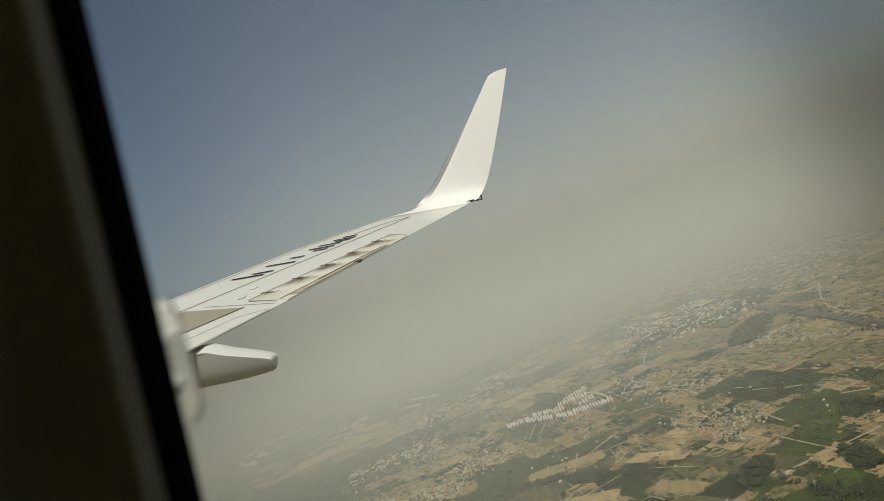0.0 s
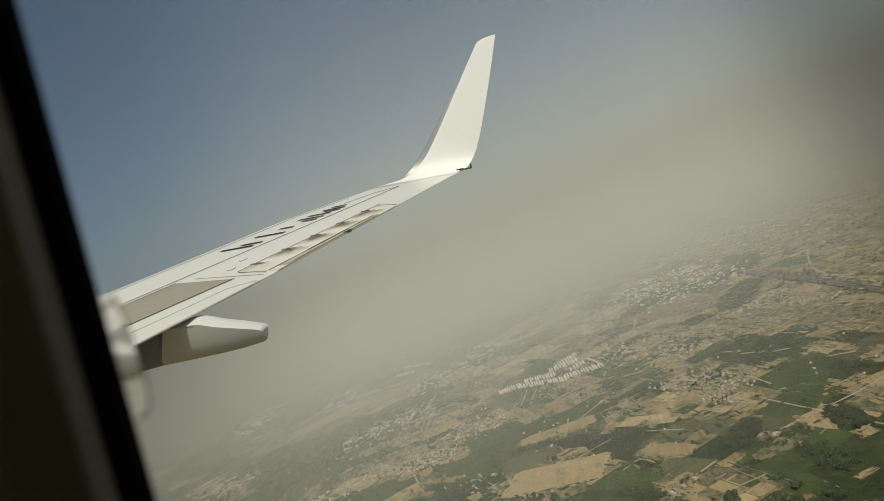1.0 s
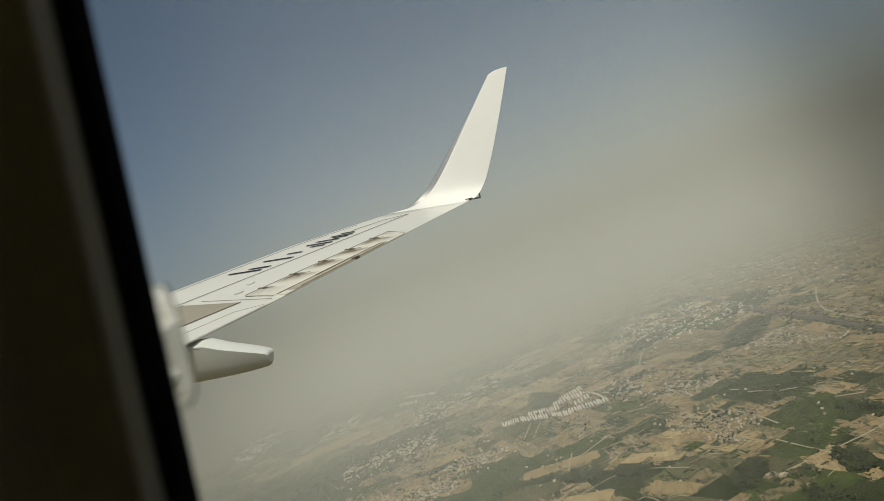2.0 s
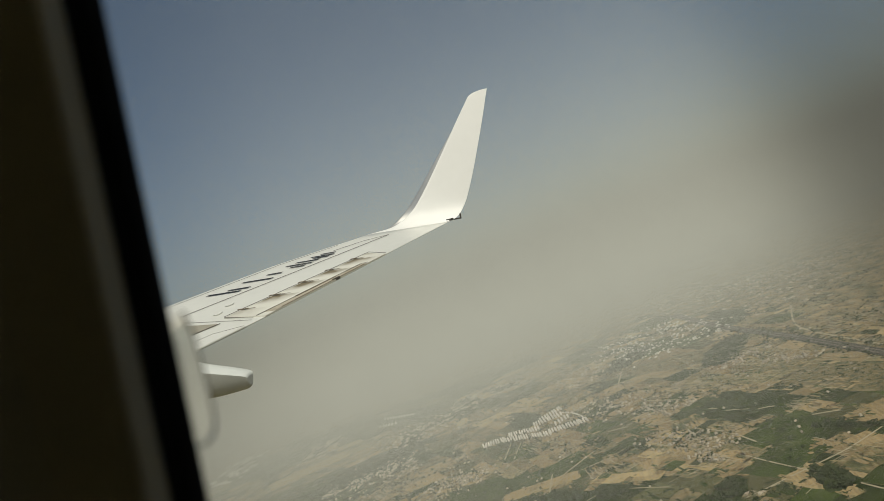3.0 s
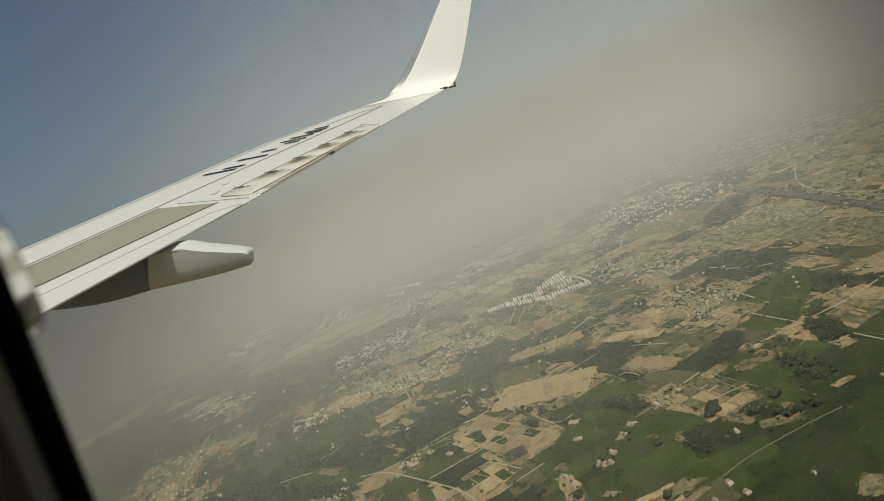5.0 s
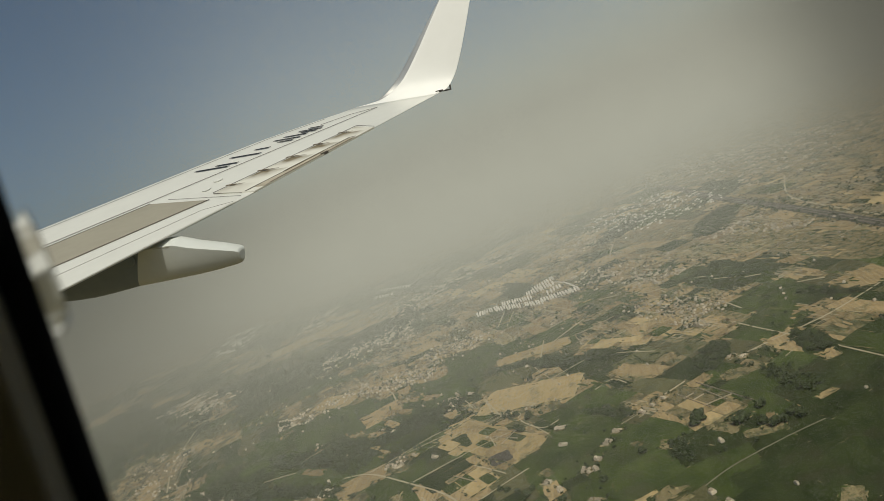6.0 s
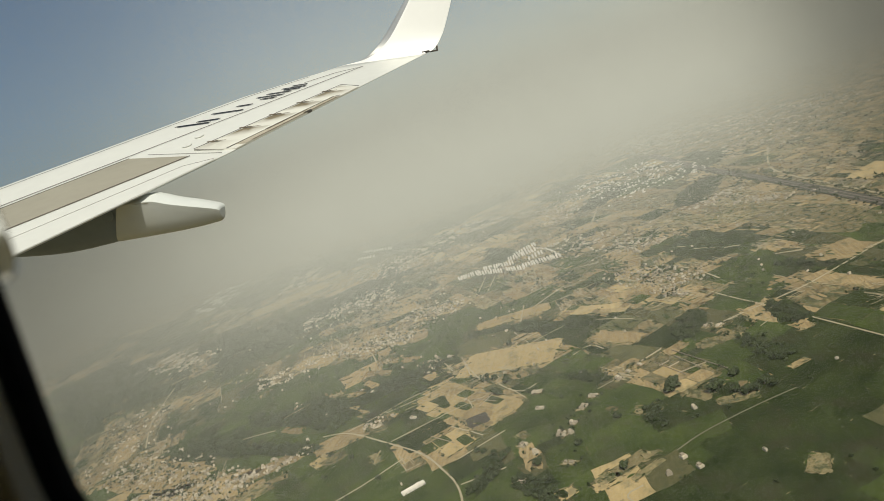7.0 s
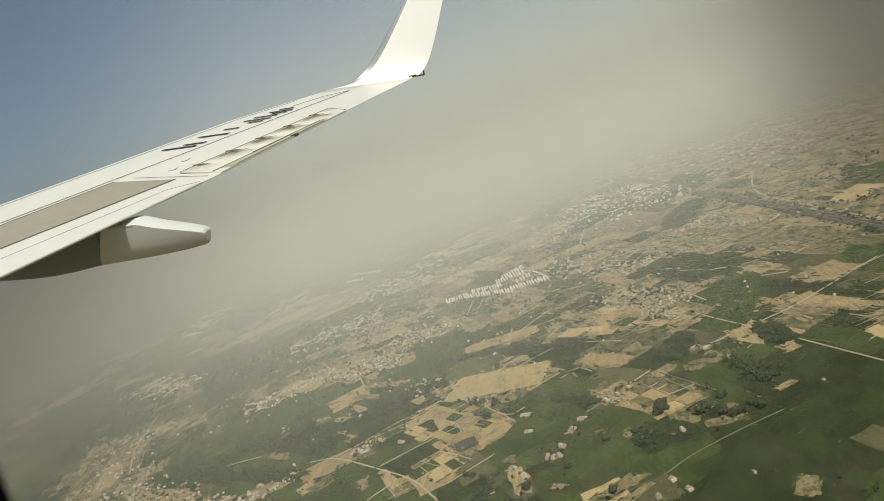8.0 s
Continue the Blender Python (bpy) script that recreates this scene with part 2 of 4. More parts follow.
# fields that stand out: middle, length, width and the way they run in degrees
GREEN = ((1629, 476, 330, 150, -28), (1562, 913, 337, 154, -42), (1226, 169, 157, 99, -71), (1448, -192, 320, 102, -22), (2496, 96, 190, 131, 40),
         (967, 87, 252, 115, 55), (1115, -118, 125, 72, 14), (1145, 638, 440, 96, 65), (1234, 470, 94, 70, 29),
         (1160, 510, 120, 40, 59), (1079, 275, 127, 60, 61), (1013, 623, 266, 200, -40), (931, 420, 305, 134, 69), (1370, 869, 185, 100, 46), (827, 245, 169, 105, 16), (1527, 853, 340, 209, -86), (1589, 579, 204, 69, 7))
# at (860, -110) the darker crop has vignette dimming put into its colour
DEEP_GREEN = ((1739, -186, 280, 150, 35), (2299, 1062, 517, 240, -48), (2318, 395, 213, 120, 52), (2828, -365, 437, 139, -18), (1204, -250, 112, 62, -21),
              (1090, -191, 137, 86, -20), (1511, 247, 119, 55, 55), (1401, 544, 190, 100, -59), (1344, 701, 200, 90, 42), (1461, 141, 91, 62, 51),
              (1680, 26, 179, 70, 62), (1439, -281, 109, 71, -1), (991, 32, 122, 68, 10), (860, -110, 300, 190, -20), (1000, -250, 240, 160, 20), (2178, 1337, 604, 195, 36), (2107, 1830, 859, 294, 43), (1351, 1002, 223, 134, 57), (2370, 984, 540, 230, -39))
DRY = ((1370, 290, 218, 118, 78), (1209, 359, 258, 90, 44), (1070, 366, 90, 60, 35), (1117, -3, 158, 80, 31), (1627, 304, 183, 60, -88),
       (1326, 75, 120, 52, 47), (1517, 108, 177, 50, 57), (2583, 428, 153, 77, 31), (1722, 731, 150, 60, 55), (1731, 866, 147, 90, 71),
       (880, 81, 61, 25, -55), (1018, -32, 38, 20, 46), (1194, -90, 67, 34, -77), (791, -125, 39, 24, -21), (2696, 1350, 333, 160, -61),
       (1473, 1307, 190, 60, 24), (1117, 630, 41, 30, 46), (842, 168, 28, 21, -58), (847, 114, 43, 22, -62))
BROWN = ((2106, -241, 980, 300, 35), (1520, -22, 380, 160, 35), (1283, -270, 174, 74, -62), (2350, 921, 420, 120, -47), (1793, -51, 306, 112, 24),
         (1375, 408, 98, 50, 8), (1462, -360, 105, 94, -81), (1920, 439, 298, 110, 35), (1665, -260, 108, 83, -86), (2894, 367, 588, 160, 32),
         (2085, 48, 260, 98, 27), (2151, 1466, 172, 110, 49), (2696, 1287, 701, 344, -87), (1739, 871, 268, 150, -46), (1531, 1335, 480, 150, 12), (2277, 1645, 249, 110, 80))
PLOTS = ((1428, 713, 70, 30, 77), (1381, 809, 48, 20, 31), (1173, -216, 51, 26, 18), (1040, -175, 34, 14, -64), (1021, -93, 18, 12, -15), (983, -79, 56, 23, 85),
         (1029, 239, 26, 15, 33), (1117, 601, 43, 35, -46), (1076, 507, 45, 17, 28), (1219, 539, 71, 41, -8), (1179, 102, 31, 19, 30), (1043, 97, 18, 13, 69),
         (1009, 47, 40, 20, 62), (856, 118, 24, 20, -57), (857, 60, 55, 13, -52), (891, 53, 24, 13, 86), (786, 103, 21, 14, -57), (791, 181, 34, 18, -75))



def inside(spots, x, y):
    for cx, cy, length, width, degrees in spots:
        c, s = math.cos(radians(degrees)), math.sin(radians(degrees))
        dx, dy = x - cx, y - cy
        if abs(c * dx + s * dy) < length / 2 and abs(-s * dx + c * dy) < width / 2:
            return True
    return False


def green_share(x, y):
    """How likely a parcel is under crop: mostly near, patchy farther out."""
    wander = 0.5 * noise.noise(Vector((x / 70, y / 70, 8)))
    if inside(GREEN, x, y) or inside(DEEP_GREEN, x, y):
        return 0.95 + wander
    if inside(BROWN, x, y) or inside(DRY, x, y):
        return 0.05 + wander
    near = 0.80 if x < 1150 else 0.52 if x < 1500 else 0.38 if x < 2000 else 0.26
    if y < -250 and x > 1250:
        near *= 0.45
    if y > 650:
        near = max(near, 0.82)
    if x < 1100 and -120 < y < 700:
        near = 1.05
    return near + 1.5 * noise.noise(Vector((x / 300, y / 300, 5))) + 0.5 * noise.noise(Vector((x / 90, y / 90, 8)))


parcels = []


def split(u0, v0, u1, v1):
    w, h = u1 - u0, v1 - v0
    c, s = math.cos(GRAIN), math.sin(GRAIN)
    um, vm = (u0 + u1) / 2, (v0 + v1) / 2
    x = c * um - s * vm
    y = s * um + c * vm
    size = 4600 if x < 1400 else 7000 if x < 2200 else 13000
    if green_share(x, y) < 0.4:
        size *= 0.6 if inside(BROWN, x, y) else 0.22 if x < 2300 else 0.4
    if w * h < size * (0.25 + 2.6 * rng.random() ** 2):
        parcels.append((u0, v0, u1, v1))
        return
    k = 0.35 + 0.3 * rng.random()
    if w > h * (0.8 + 0.8 * rng.random()):
        split(u0, v0, u0 + w * k, v1), split(u0 + w * k, v0, u1, v1)
    else:
        split(u0, v0, u1, v0 + h * k), split(u0, v0 + h * k, u1, v1)


split(250, -1700, 4000, 1500)


def to_plain(u, v):
    return bend(math.cos(GRAIN) * u - math.sin(GRAIN) * v, math.sin(GRAIN) * u + math.cos(GRAIN) * v)


field_parts = []
kept = []
for u0, v0, u1, v1 in parcels:
    um, vm = (u0 + u1) / 2, (v0 + v1) / 2
    x, y = to_plain(um, vm)
    if x < 620 or x > 3600 or y < -1500 or y > 2600 or math.hypot(x, y) > 4300:
        continue
    kept.append((math.hypot(x, y), u0, v0, u1, v1, x, y))
kept.sort()
for i, (d, u0, v0, u1, v1, x, y) in enumerate(kept):
    g = green_share(x, y)
    r = rng.uniform(0.3, 0.7)
    if r < g:
        deep = inside(DEEP_GREEN, x, y) or (not inside(GREEN, x, y) and rng.gauss(0, 0.2) + noise.noise(Vector((x / 200, y / 200, 20))) > 0.15)
        stuff = CROP_DARK if deep else CROP
        if not inside(GREEN, x, y) and not inside(DEEP_GREEN, x, y) and rng.random() < 0.32:
            stuff = PASTURE
    elif rng.random() < 0.35:
        continue
    else:
        stuff = rng.choice((WEEDY, WEEDY, WEEDY, FALLOW, FALLOW, FALLOW, CROP_DARK) if inside(BROWN, x, y) else (STUBBLE, FALLOW, FALLOW, FALLOW, WEEDY, FALLOW, CROP_DARK))
    m = 1.0 if x > 1150 and rng.random() < 0.25 else -0.4
    rim = []
    for (ua, va), (ub, vb) in (((u0 + m, v0 + m), (u1 - m, v0 + m)), ((u1 - m, v0 + m), (u1 - m, v1 - m)),
                               ((u1 - m, v1 - m), (u0 + m, v1 - m)), ((u0 + m, v1 - m), (u0 + m, v0 + m))):
        for k in (0.0, 0.2, 0.4, 0.6, 0.8):
            rim.append(to_plain(ua + (ub - ua) * k, va + (vb - va) * k))
    field_parts.append((rim, stuff, 0.15 + 0.05 * rng.random()))

# ================= named fields, roads, railway =================


def rectangle(cx, cy, length, width, degrees, ragged=0.0):
    """A field's outline: a rectangle with softened, slightly ragged sides."""
    a = radians(degrees)
    pts = []
    seed = rng.uniform(0, 900)
    for i in range(44):
        t = math.tau * i / 44
        c, w = math.cos(t), math.sin(t)
        k = (abs(c) ** 10 + abs(w) ** 10) ** (-1 / 10)
        k *= 1 + 1.6 * ragged * noise.noise(Vector((1.5 * c, 1.5 * w, seed))) + 1.4 * ragged * noise.noise(Vector((5 * c, 5 * w, seed)))
        x, y = c * k * length / 2, w * k * width / 2
        pts.append((cx + math.cos(a) * x - math.sin(a) * y, cy + math.sin(a) * x + math.cos(a) * y))
    return pts


def field(name, label, cx, cy, length, width, degrees, material, lift=0.3, ragged=0.04):
    ob = mesh_object(name, *prism(rectangle(cx, cy, length, width, degrees, ragged), 0.0, lift), material)
    return tagged(ob, label, "field", kind="structure")


def ribbon(name, label, points, width, material, lift=0.62, category="road", soft=True):
    """A road of even width along a softened line."""
    pts = [Vector((x, y, 0)) for x, y in points]
    for _ in range(2 if soft else 0):
        out = [pts[0]]
        for a, b in zip(pts, pts[1:]):
            out += [a * 0.75 + b * 0.25, a * 0.25 + b * 0.75]
        pts = out + [pts[-1]]
    left, right = [], []
    for i, p in enumerate(pts):
        d = (pts[min(i + 1, len(pts) - 1)] - pts[max(i - 1, 0)]).normalized()
        side = Vector((-d.y, d.x, 0)) * width / 2 * (1 + 0.12 * noise.noise(p * 0.05))
        left.append(p + side), right.append(p - side)
    n = len(pts)
    verts = [(p.x, p.y, lift) for p in left + right] + [(p.x, p.y, 0) for p in left + right]
    faces = []
    for i in range(n - 1):
        faces += [(i, n + i, n + i + 1, i + 1), (i, i + 1, 2 * n + i + 1, 2 * n + i), (n + i + 1, n + i, 3 * n + i, 3 * n + i + 1)]
    ob = mesh_object(name, verts, faces, material)
    return tagged(ob, label, category, kind="structure")


# vignette dimming put into colour: right-hand fields take the darker weedy earth
for k, spot in enumerate(DRY):
    field("field", "pale tan harvested field and bare earth", *spot, WEEDY if k in (3, 10, 11, 12, 13) else FALLOW if k in (5, 8, 15) else STUBBLE, 0.48, 0.055)
for spot in ((1714, -409, 320, 137, 24), (1989, -200, 342, 90, 45), (2448, -50, 421, 150, 60)):
    field("field", "wide bare brown field", *spot, WEEDY, 0.46, 0.16)
for x0, y0, x1, y1 in ((2220, -230, 2236, -340), (2056, 23, 1957, -61), (1934, 49, 1936, -13), (1519, -28, 1452, -69), (1530, -36, 1469, -78), (1882, 137, 1868, 84),
                       (1828, 43, 1819, 0), (2904, 43, 2763, -58), (2010, -353, 2011, -411), (1811, 30, 1799, -26), (1609, -22, 1664, -68), (1743, -141, 1703, -184),
                       (1800, -110, 1780, -127), (1682, -199, 1667, -232), (1889, -182, 1851, -230), (1541, -274, 1517, -322), (1659, 250, 1756, 178), (1538, 280, 1689, 279)):
    ribbon("earth_bank", "low pale earth bank round a yard", [(x0, y0), ((x0 + x1) / 2 + 2, (y0 + y1) / 2), (x1, y1)], 2.8, DUST_ROAD, 0.9, "earth bank")
for x0, y0, x1, y1 in ((1578, 344, 1567, 281), (1498, 182, 1577, 77), (1469, 133, 1398, 34), (1884, 658, 1944, 529), (1732, 985, 1777, 824), (1375, 821, 1430, 762), (1323, 899, 1323, 814), (1126, 491, 1176, 405),
                       (1178, 405, 1215, 324), (1123, 375, 1063, 310), (1003, 344, 1060, 272), (1231, 285, 1163, 243), (1445, 445, 1387, 417), (1385, 383, 1297, 345), (1219, 358, 1177, 343)):
    ribbon("earth_bank", "low pale earth bank beside plots", [(x0, y0), ((x0 + x1) / 2 + 2, (y0 + y1) / 2), (x1, y1)], 1.9, DUST_ROAD, 0.8, "earth bank")
for spot in ((1400, 640, 60, 22, 60), (1330, 640, 50, 24, 70), (1300, 760, 70, 26, 60), (1440, 620, 60, 20, 40), (1500, 620, 90, 26, 60), (1290, 600, 46, 24, 50),
             (1395, 470, 60, 26, 30), (1540, 560, 90, 26, 62), (1140, 330, 60, 34, 60), (1105, 320, 50, 30, 45), (1130, 430, 60, 30, 60), (1290, 440, 60, 22, 45)):
    field("field", "small tan plot between trees", *spot, FALLOW, 0.53, 0.14)
field("field", "green crop strip between two lanes", *(1225, 446, 92, 65, -68), CROP_DARK, 0.56, 0.05)
field("field", "green crop beside the road fork", *(1117, 423, 90, 78, -54), CROP_DARK, 0.56, 0.05)
field("field", "dark freshly turned earth", *(1123, 327, 43, 38, 20), RAIL_BED, 0.62, 0.10)
field("field", "bare tan farmyard", *(957, 224, 79, 25, 15), FALLOW, 0.57, 0.14)
field("field", "pale harvested plot", *(1732, 1299, 81, 51, 48), STUBBLE, 0.57, 0.10)
for spot in PLOTS:
    field("field", "small bare earth plot", *spot, rng.choice((WEEDY, FALLOW, WEEDY)), 0.54, 0.09)
field("field", "trodden bare earth under the village", 1118, 934, 280, 105, 88, FALLOW, 0.45, 0.2)
field("field", "trodden bare earth under the village", 1154, 742, 160, 50, -67, FALLOW, 0.45, 0.2)
field("field", "trodden bare earth under the village", 1245, 1060, 330, 110, 63, FALLOW, 0.45, 0.2)
field("field", "trodden bare earth under the village", 1500, 1320, 400, 90, 12, FALLOW, 0.45, 0.3)
field("field", "trodden bare earth under the settlement", 1732, 656, 180, 90, 68, STUBBLE, 0.45, 0.2)
field("field", "trodden bare earth under the settlement", 1877, 552, 195, 90, 74, STUBBLE, 0.46, 0.2)

for pts, w in (([(1225, 663), (1218, 605), (1126, 499), (1049, 410), (985, 368), (925, 330), (844, 310), (780, 263), (700, 215)], 3.2),
               ([(1218, 605), (1253, 553), (1308, 491), (1326, 432)], 2.4), ([(1225, 644), (1280, 656)], 2.6), ([(1259, 536), (1280, 486), (1298, 446)], 2.6),
               ([(1051, 450), (982, 518), (914, 624)], 2.6), ([(926, 328), (944, 260)], 2.2), ([(1336, 385), (1291, 298), (1267, 313), (1185, 254), (1210, 226)], 2.2),
               ([(823, 71), (810, 97), (781, 76), (769, 86), (743, 147)], 2.2),
               ([(1449, 405), (1322, 365)], 2.4), ([(1295, 158), (1329, 123), (1286, 99)], 2.2), ([(1251, -78), (1263, -109), (1268, -139)], 2.4)):
    ribbon("road", "narrow pale dusty country road", pts, w, DUST_ROAD)
ribbon("track", "worn olive track across the green fields", [(884, 21), (913, -15), (940, -71), (956, -108), (972, -153)], 1.9, TRACK, 0.6, "track")
for pts, w in (([(1258, -100), (1278, -147), (1303, -215), (1324, -269), (1381, -353), (1460, -470)], 3.0), ([(1662, -81), (1583, -123), (1489, -152)], 2.8),
               ([(1461, -110), (1391, -138), (1275, -197), (1136, -262), (1000, -325)], 2.6), ([(1936, 895), (1742, 769), (1684, 691), (1576, 644)], 3.6),
               ([(2084, 424), (1936, 427)], 3.6), ([(2056, 391), (1914, 398)], 3.2), ([(2354, 88), (2647, 53), (2867, 27)], 4.5),
               ([(1701, 53), (1610, -3), (1461, -88)], 2.8), ([(1887, 1419), (1719, 1366), (1599, 1320), (1437, 1224)], 4.0)):
    ribbon("road", "narrow pale dusty country road", pts, w, DUST_ROAD)
ribbon("road", "long pale straight road beside the railway", [(2668, -545), (2390, -473), (2256, -469), (2064, -498), (1864, -534), (1500, -600), (900, -740)], 5.5, DUST_ROAD)
RAILS = [(3320, -212), (2723, -303), (2256, -418), (1802, -510), (1470, -574), (900, -690)]
ribbon("railway_embankment", "dark railway embankment across the plain", RAILS, 34, RAIL_BED, 1.2, "railway")
for off in (-6, 6):
    ribbon("railway_track", "rusty pair of rails on dark ballast", [(x, y + off) for x, y in RAILS], 3.0, RAIL, 1.5, "railway")


def garden_plots(cx, cy, length, width, degrees, step, share):
    """Small bare plots with low earth banks between them."""
    a = radians(degrees)
    u = -length / 2
    while u < length / 2:
        w = step * rng.uniform(0.6, 1.7)
        v = -width / 2
        while v < width / 2:
            h = step * rng.uniform(0.5, 1.3)
            if rng.random() < share:
                px, py = u + w / 2, v + h / 2
                field("field", "small garden plot inside low earth banks", cx + math.cos(a) * px - math.sin(a) * py, cy + math.sin(a) * px + math.cos(a) * py,
                      w - 1.4, h - 1.4, degrees, rng.choice((STUBBLE, FALLOW, FALLOW, FALLOW, CROP)), 0.60, 0.02)
            v += h
        u += w


garden_plots(1209, 359, 150, 70, 44, 34, 0.6)
garden_plots(1070, 366, 80, 52, 35, 30, 0.6)
garden_plots(1117, -3, 140, 62, 31, 28, 0.5)
garden_plots(1517, 108, 160, 60, 57, 30, 0.5)
garden_plots(1520, -40, 260, 110, 35, 36, 0.4)
garden_plots(1630, -40, 200, 80, 40, 34, 0.4)

# field tracks along parcel edges
picks = [k for k in kept if 1250 < k[0] < 2400]
for k in range(60):
    d, u0, v0, u1, v1, x, y = rng.choice(picks)
    long_way = rng.uniform(60, 260)
    if rng.random() < 0.5:
        line = [to_plain(u0 + long_way * f, v0) for f in (0, 0.2, 0.4, 0.6, 0.8, 1)]
    else:
        line = [to_plain(u0, v0 + long_way * f) for f in (0, 0.2, 0.4, 0.6, 0.8, 1)]
    if min(p[0] for p in line) < 1180:
        continue
    ribbon("track", "thin pale earth track along a field edge", line, rng.uniform(1.0, 2.0), DUST_ROAD, 0.58, "track")

# uneven strips of growth and bare earth that run across the field edges
def strips(name, label, n, material, long_range, wide_range, lift, want):
    verts, faces = [], []
    made = 0
    while made < n:
        x, y = rng.uniform(1250, 2800), rng.uniform(-900, 1700)
        if rng.random() > (1500 / x) ** 1.5 or not want(x, y):
            continue
        made += 1
        a = GRAIN + rng.gauss(0, 0.16) + (math.pi / 2 if rng.random() < 0.3 else 0)
        ln, wd = rng.uniform(*long_range) / 2, rng.uniform(*wide_range) / 2
        k = len(verts)
        for i in range(14):
            t = math.tau * i / 14
            r = (1 + 0.12 * rng.uniform(-1, 1)) * (abs(math.cos(t)) ** 5 + abs(math.sin(t)) ** 5) ** -0.2
            px, py = math.cos(t) * ln * r, math.sin(t) * wd * r
            px, py = x + math.cos(a) * px - math.sin(a) * py, y + math.sin(a) * px + math.cos(a) * py
            verts.append((px, py, lift))
        faces.append(tuple(range(k, k + 14)))
    ob = mesh_object(name, verts, faces, material)
    tagged(ob, label, "field strips", kind="stuff")


def dry_side(x, y):
    return noise.noise(Vector((x / 160, y / 160, 33))) > -0.05


def open_land(x, y):
    return x > 1020 and not inside(DRY, x, y) and green_share(x, y) < 0.75 and noise.noise(Vector((x / 130, y / 130, 90))) > -0.1


strips("crop_strips", "ragged strips of green growth across field edges", 1100, CROP, (8, 36), (3, 10), 0.64, lambda x, y: not inside(PLOTS, x, y) and not inside(DRY, x, y) and noise.noise(Vector((x / 120, y / 120, 12))) > 0.0)
strips("scrub_strips", "ragged dark strips of scrub across field edges", 1300, CROP_DARK, (6, 30), (2, 8), 0.66, lambda x, y: not inside(DRY, x, y) and (rng.random() < 0.3 or not inside(BROWN, x, y)) and noise.noise(Vector((x / 120, y / 120, 55))) > 0.02)
strips("fallow_strips", "ragged strips of brown bare earth", 1300, FALLOW, (8, 36), (3, 9), 0.68, lambda x, y: open_land(x, y) and dry_side(x, y))
strips("dry_strips", "small ragged patches of pale dry earth", 900, WEEDY, (6, 30), (2, 7), 0.70, lambda x, y: open_land(x, y) and dry_side(x, y))
fringe = {}


def tuft(x, y, a, ln, wd, material):
    """One small ragged patch that straddles a field edge."""
    verts, faces = fringe.setdefault(material.name, (material, [], []))[1:]
    k, lift = len(verts), rng.uniform(0.66, 0.80)
    for i in range(10):
        t = math.tau * i / 10
        r = 1 + 0.3 * rng.uniform(-1, 1)
        px, py = math.cos(t) * ln / 2 * r, math.sin(t) * wd / 2 * r
        verts.append((x + math.cos(a) * px - math.sin(a) * py, y + math.sin(a) * px + math.cos(a) * py, lift))
    faces.append(tuple(range(k, k + 10)))


for d, u0, v0, u1, v1, x, y in kept:
    if d > 2500:
        continue
    for (ua, va), (ub, vb) in (((u0, v0), (u1, v0)), ((u0, v0), (u0, v1))):
        n = int(math.hypot(ub - ua, vb - va) / 16 * rng.uniform(0.3, 1.2))
        for _ in range(n):
            f = rng.random()
            px, py = to_plain(ua + (ub - ua) * f + rng.gauss(0, 1.5), va + (vb - va) * f + rng.gauss(0, 1.5))
            a = GRAIN + (math.pi / 2 if ua == ub else 0) + rng.gauss(0, 0.2)
            if inside(DRY, px, py):
                continue
            green = green_share(px, py) > 0.6
            tuft(px, py, a, rng.uniform(4, 16) * min(1, d / 1500), rng.uniform(1.0, 3.6) * min(1, d / 1500), rng.choice((CROP, CROP_DARK, CROP_DARK, WEEDY) if green else (CROP_DARK, CROP, WEEDY, FALLOW, FALLOW)))
for cx, cy, length, width, degrees in DRY + PLOTS:
    a = radians(degrees)
    for side in (-1, 1):
        for along, half, other, turn in ((length, width / 2, 0, 0.0), (width, length / 2, 1, math.pi / 2)):
            for _ in range(int(along / 7)):
                p, q = rng.uniform(-along / 2, along / 2), side * half + rng.gauss(0, 2.0)
                p, q = (q, p) if other else (p, q)
                tuft(cx + math.cos(a) * p - math.sin(a) * q, cy + math.sin(a) * p + math.cos(a) * q, a + turn + rng.gauss(0, 0.25), rng.uniform(4, 16), rng.uniform(1.5, 5), rng.choice((CROP, CROP_DARK, WEEDY, WEEDY)))
for material, verts, faces in fringe.values():
    ob = mesh_object("edge_growth", verts, faces, material)
    tagged(ob, "ragged growth and bare patches along field edges", "field edge", kind="stuff")

verts, faces = [], []
while len(faces) < 4500:
    d, u0, v0, u1, v1, x, y = rng.choice(kept)
    if d > 3300 or green_share(x, y) > 0.45 or not open_land(x, y):
        continue
    for _ in range(rng.choice((1, 2, 4))):
        u, v, ln, wd = rng.uniform(u0, u1), rng.uniform(v0, v1), rng.uniform(8, 42), rng.uniform(0.8, 1.7) * max(1.0, d / 1500)
        if rng.random() < 0.4:
            quad = ((u, v), (u + wd, v), (u + wd, v + ln), (u, v + ln))
        else:
            quad = ((u, v), (u + ln, v), (u + ln, v + wd), (u, v + wd))
        k = len(verts)
        verts += [(*to_plain(*q), 0.74) for q in quad]
        faces.append((k, k + 1, k + 2, k + 3))
banks = mesh_object("earth_banks", verts, faces, DUST_ROAD)
tagged(banks, "low pale earth banks between small plots", "earth bank", kind="stuff")

# ================= houses =================


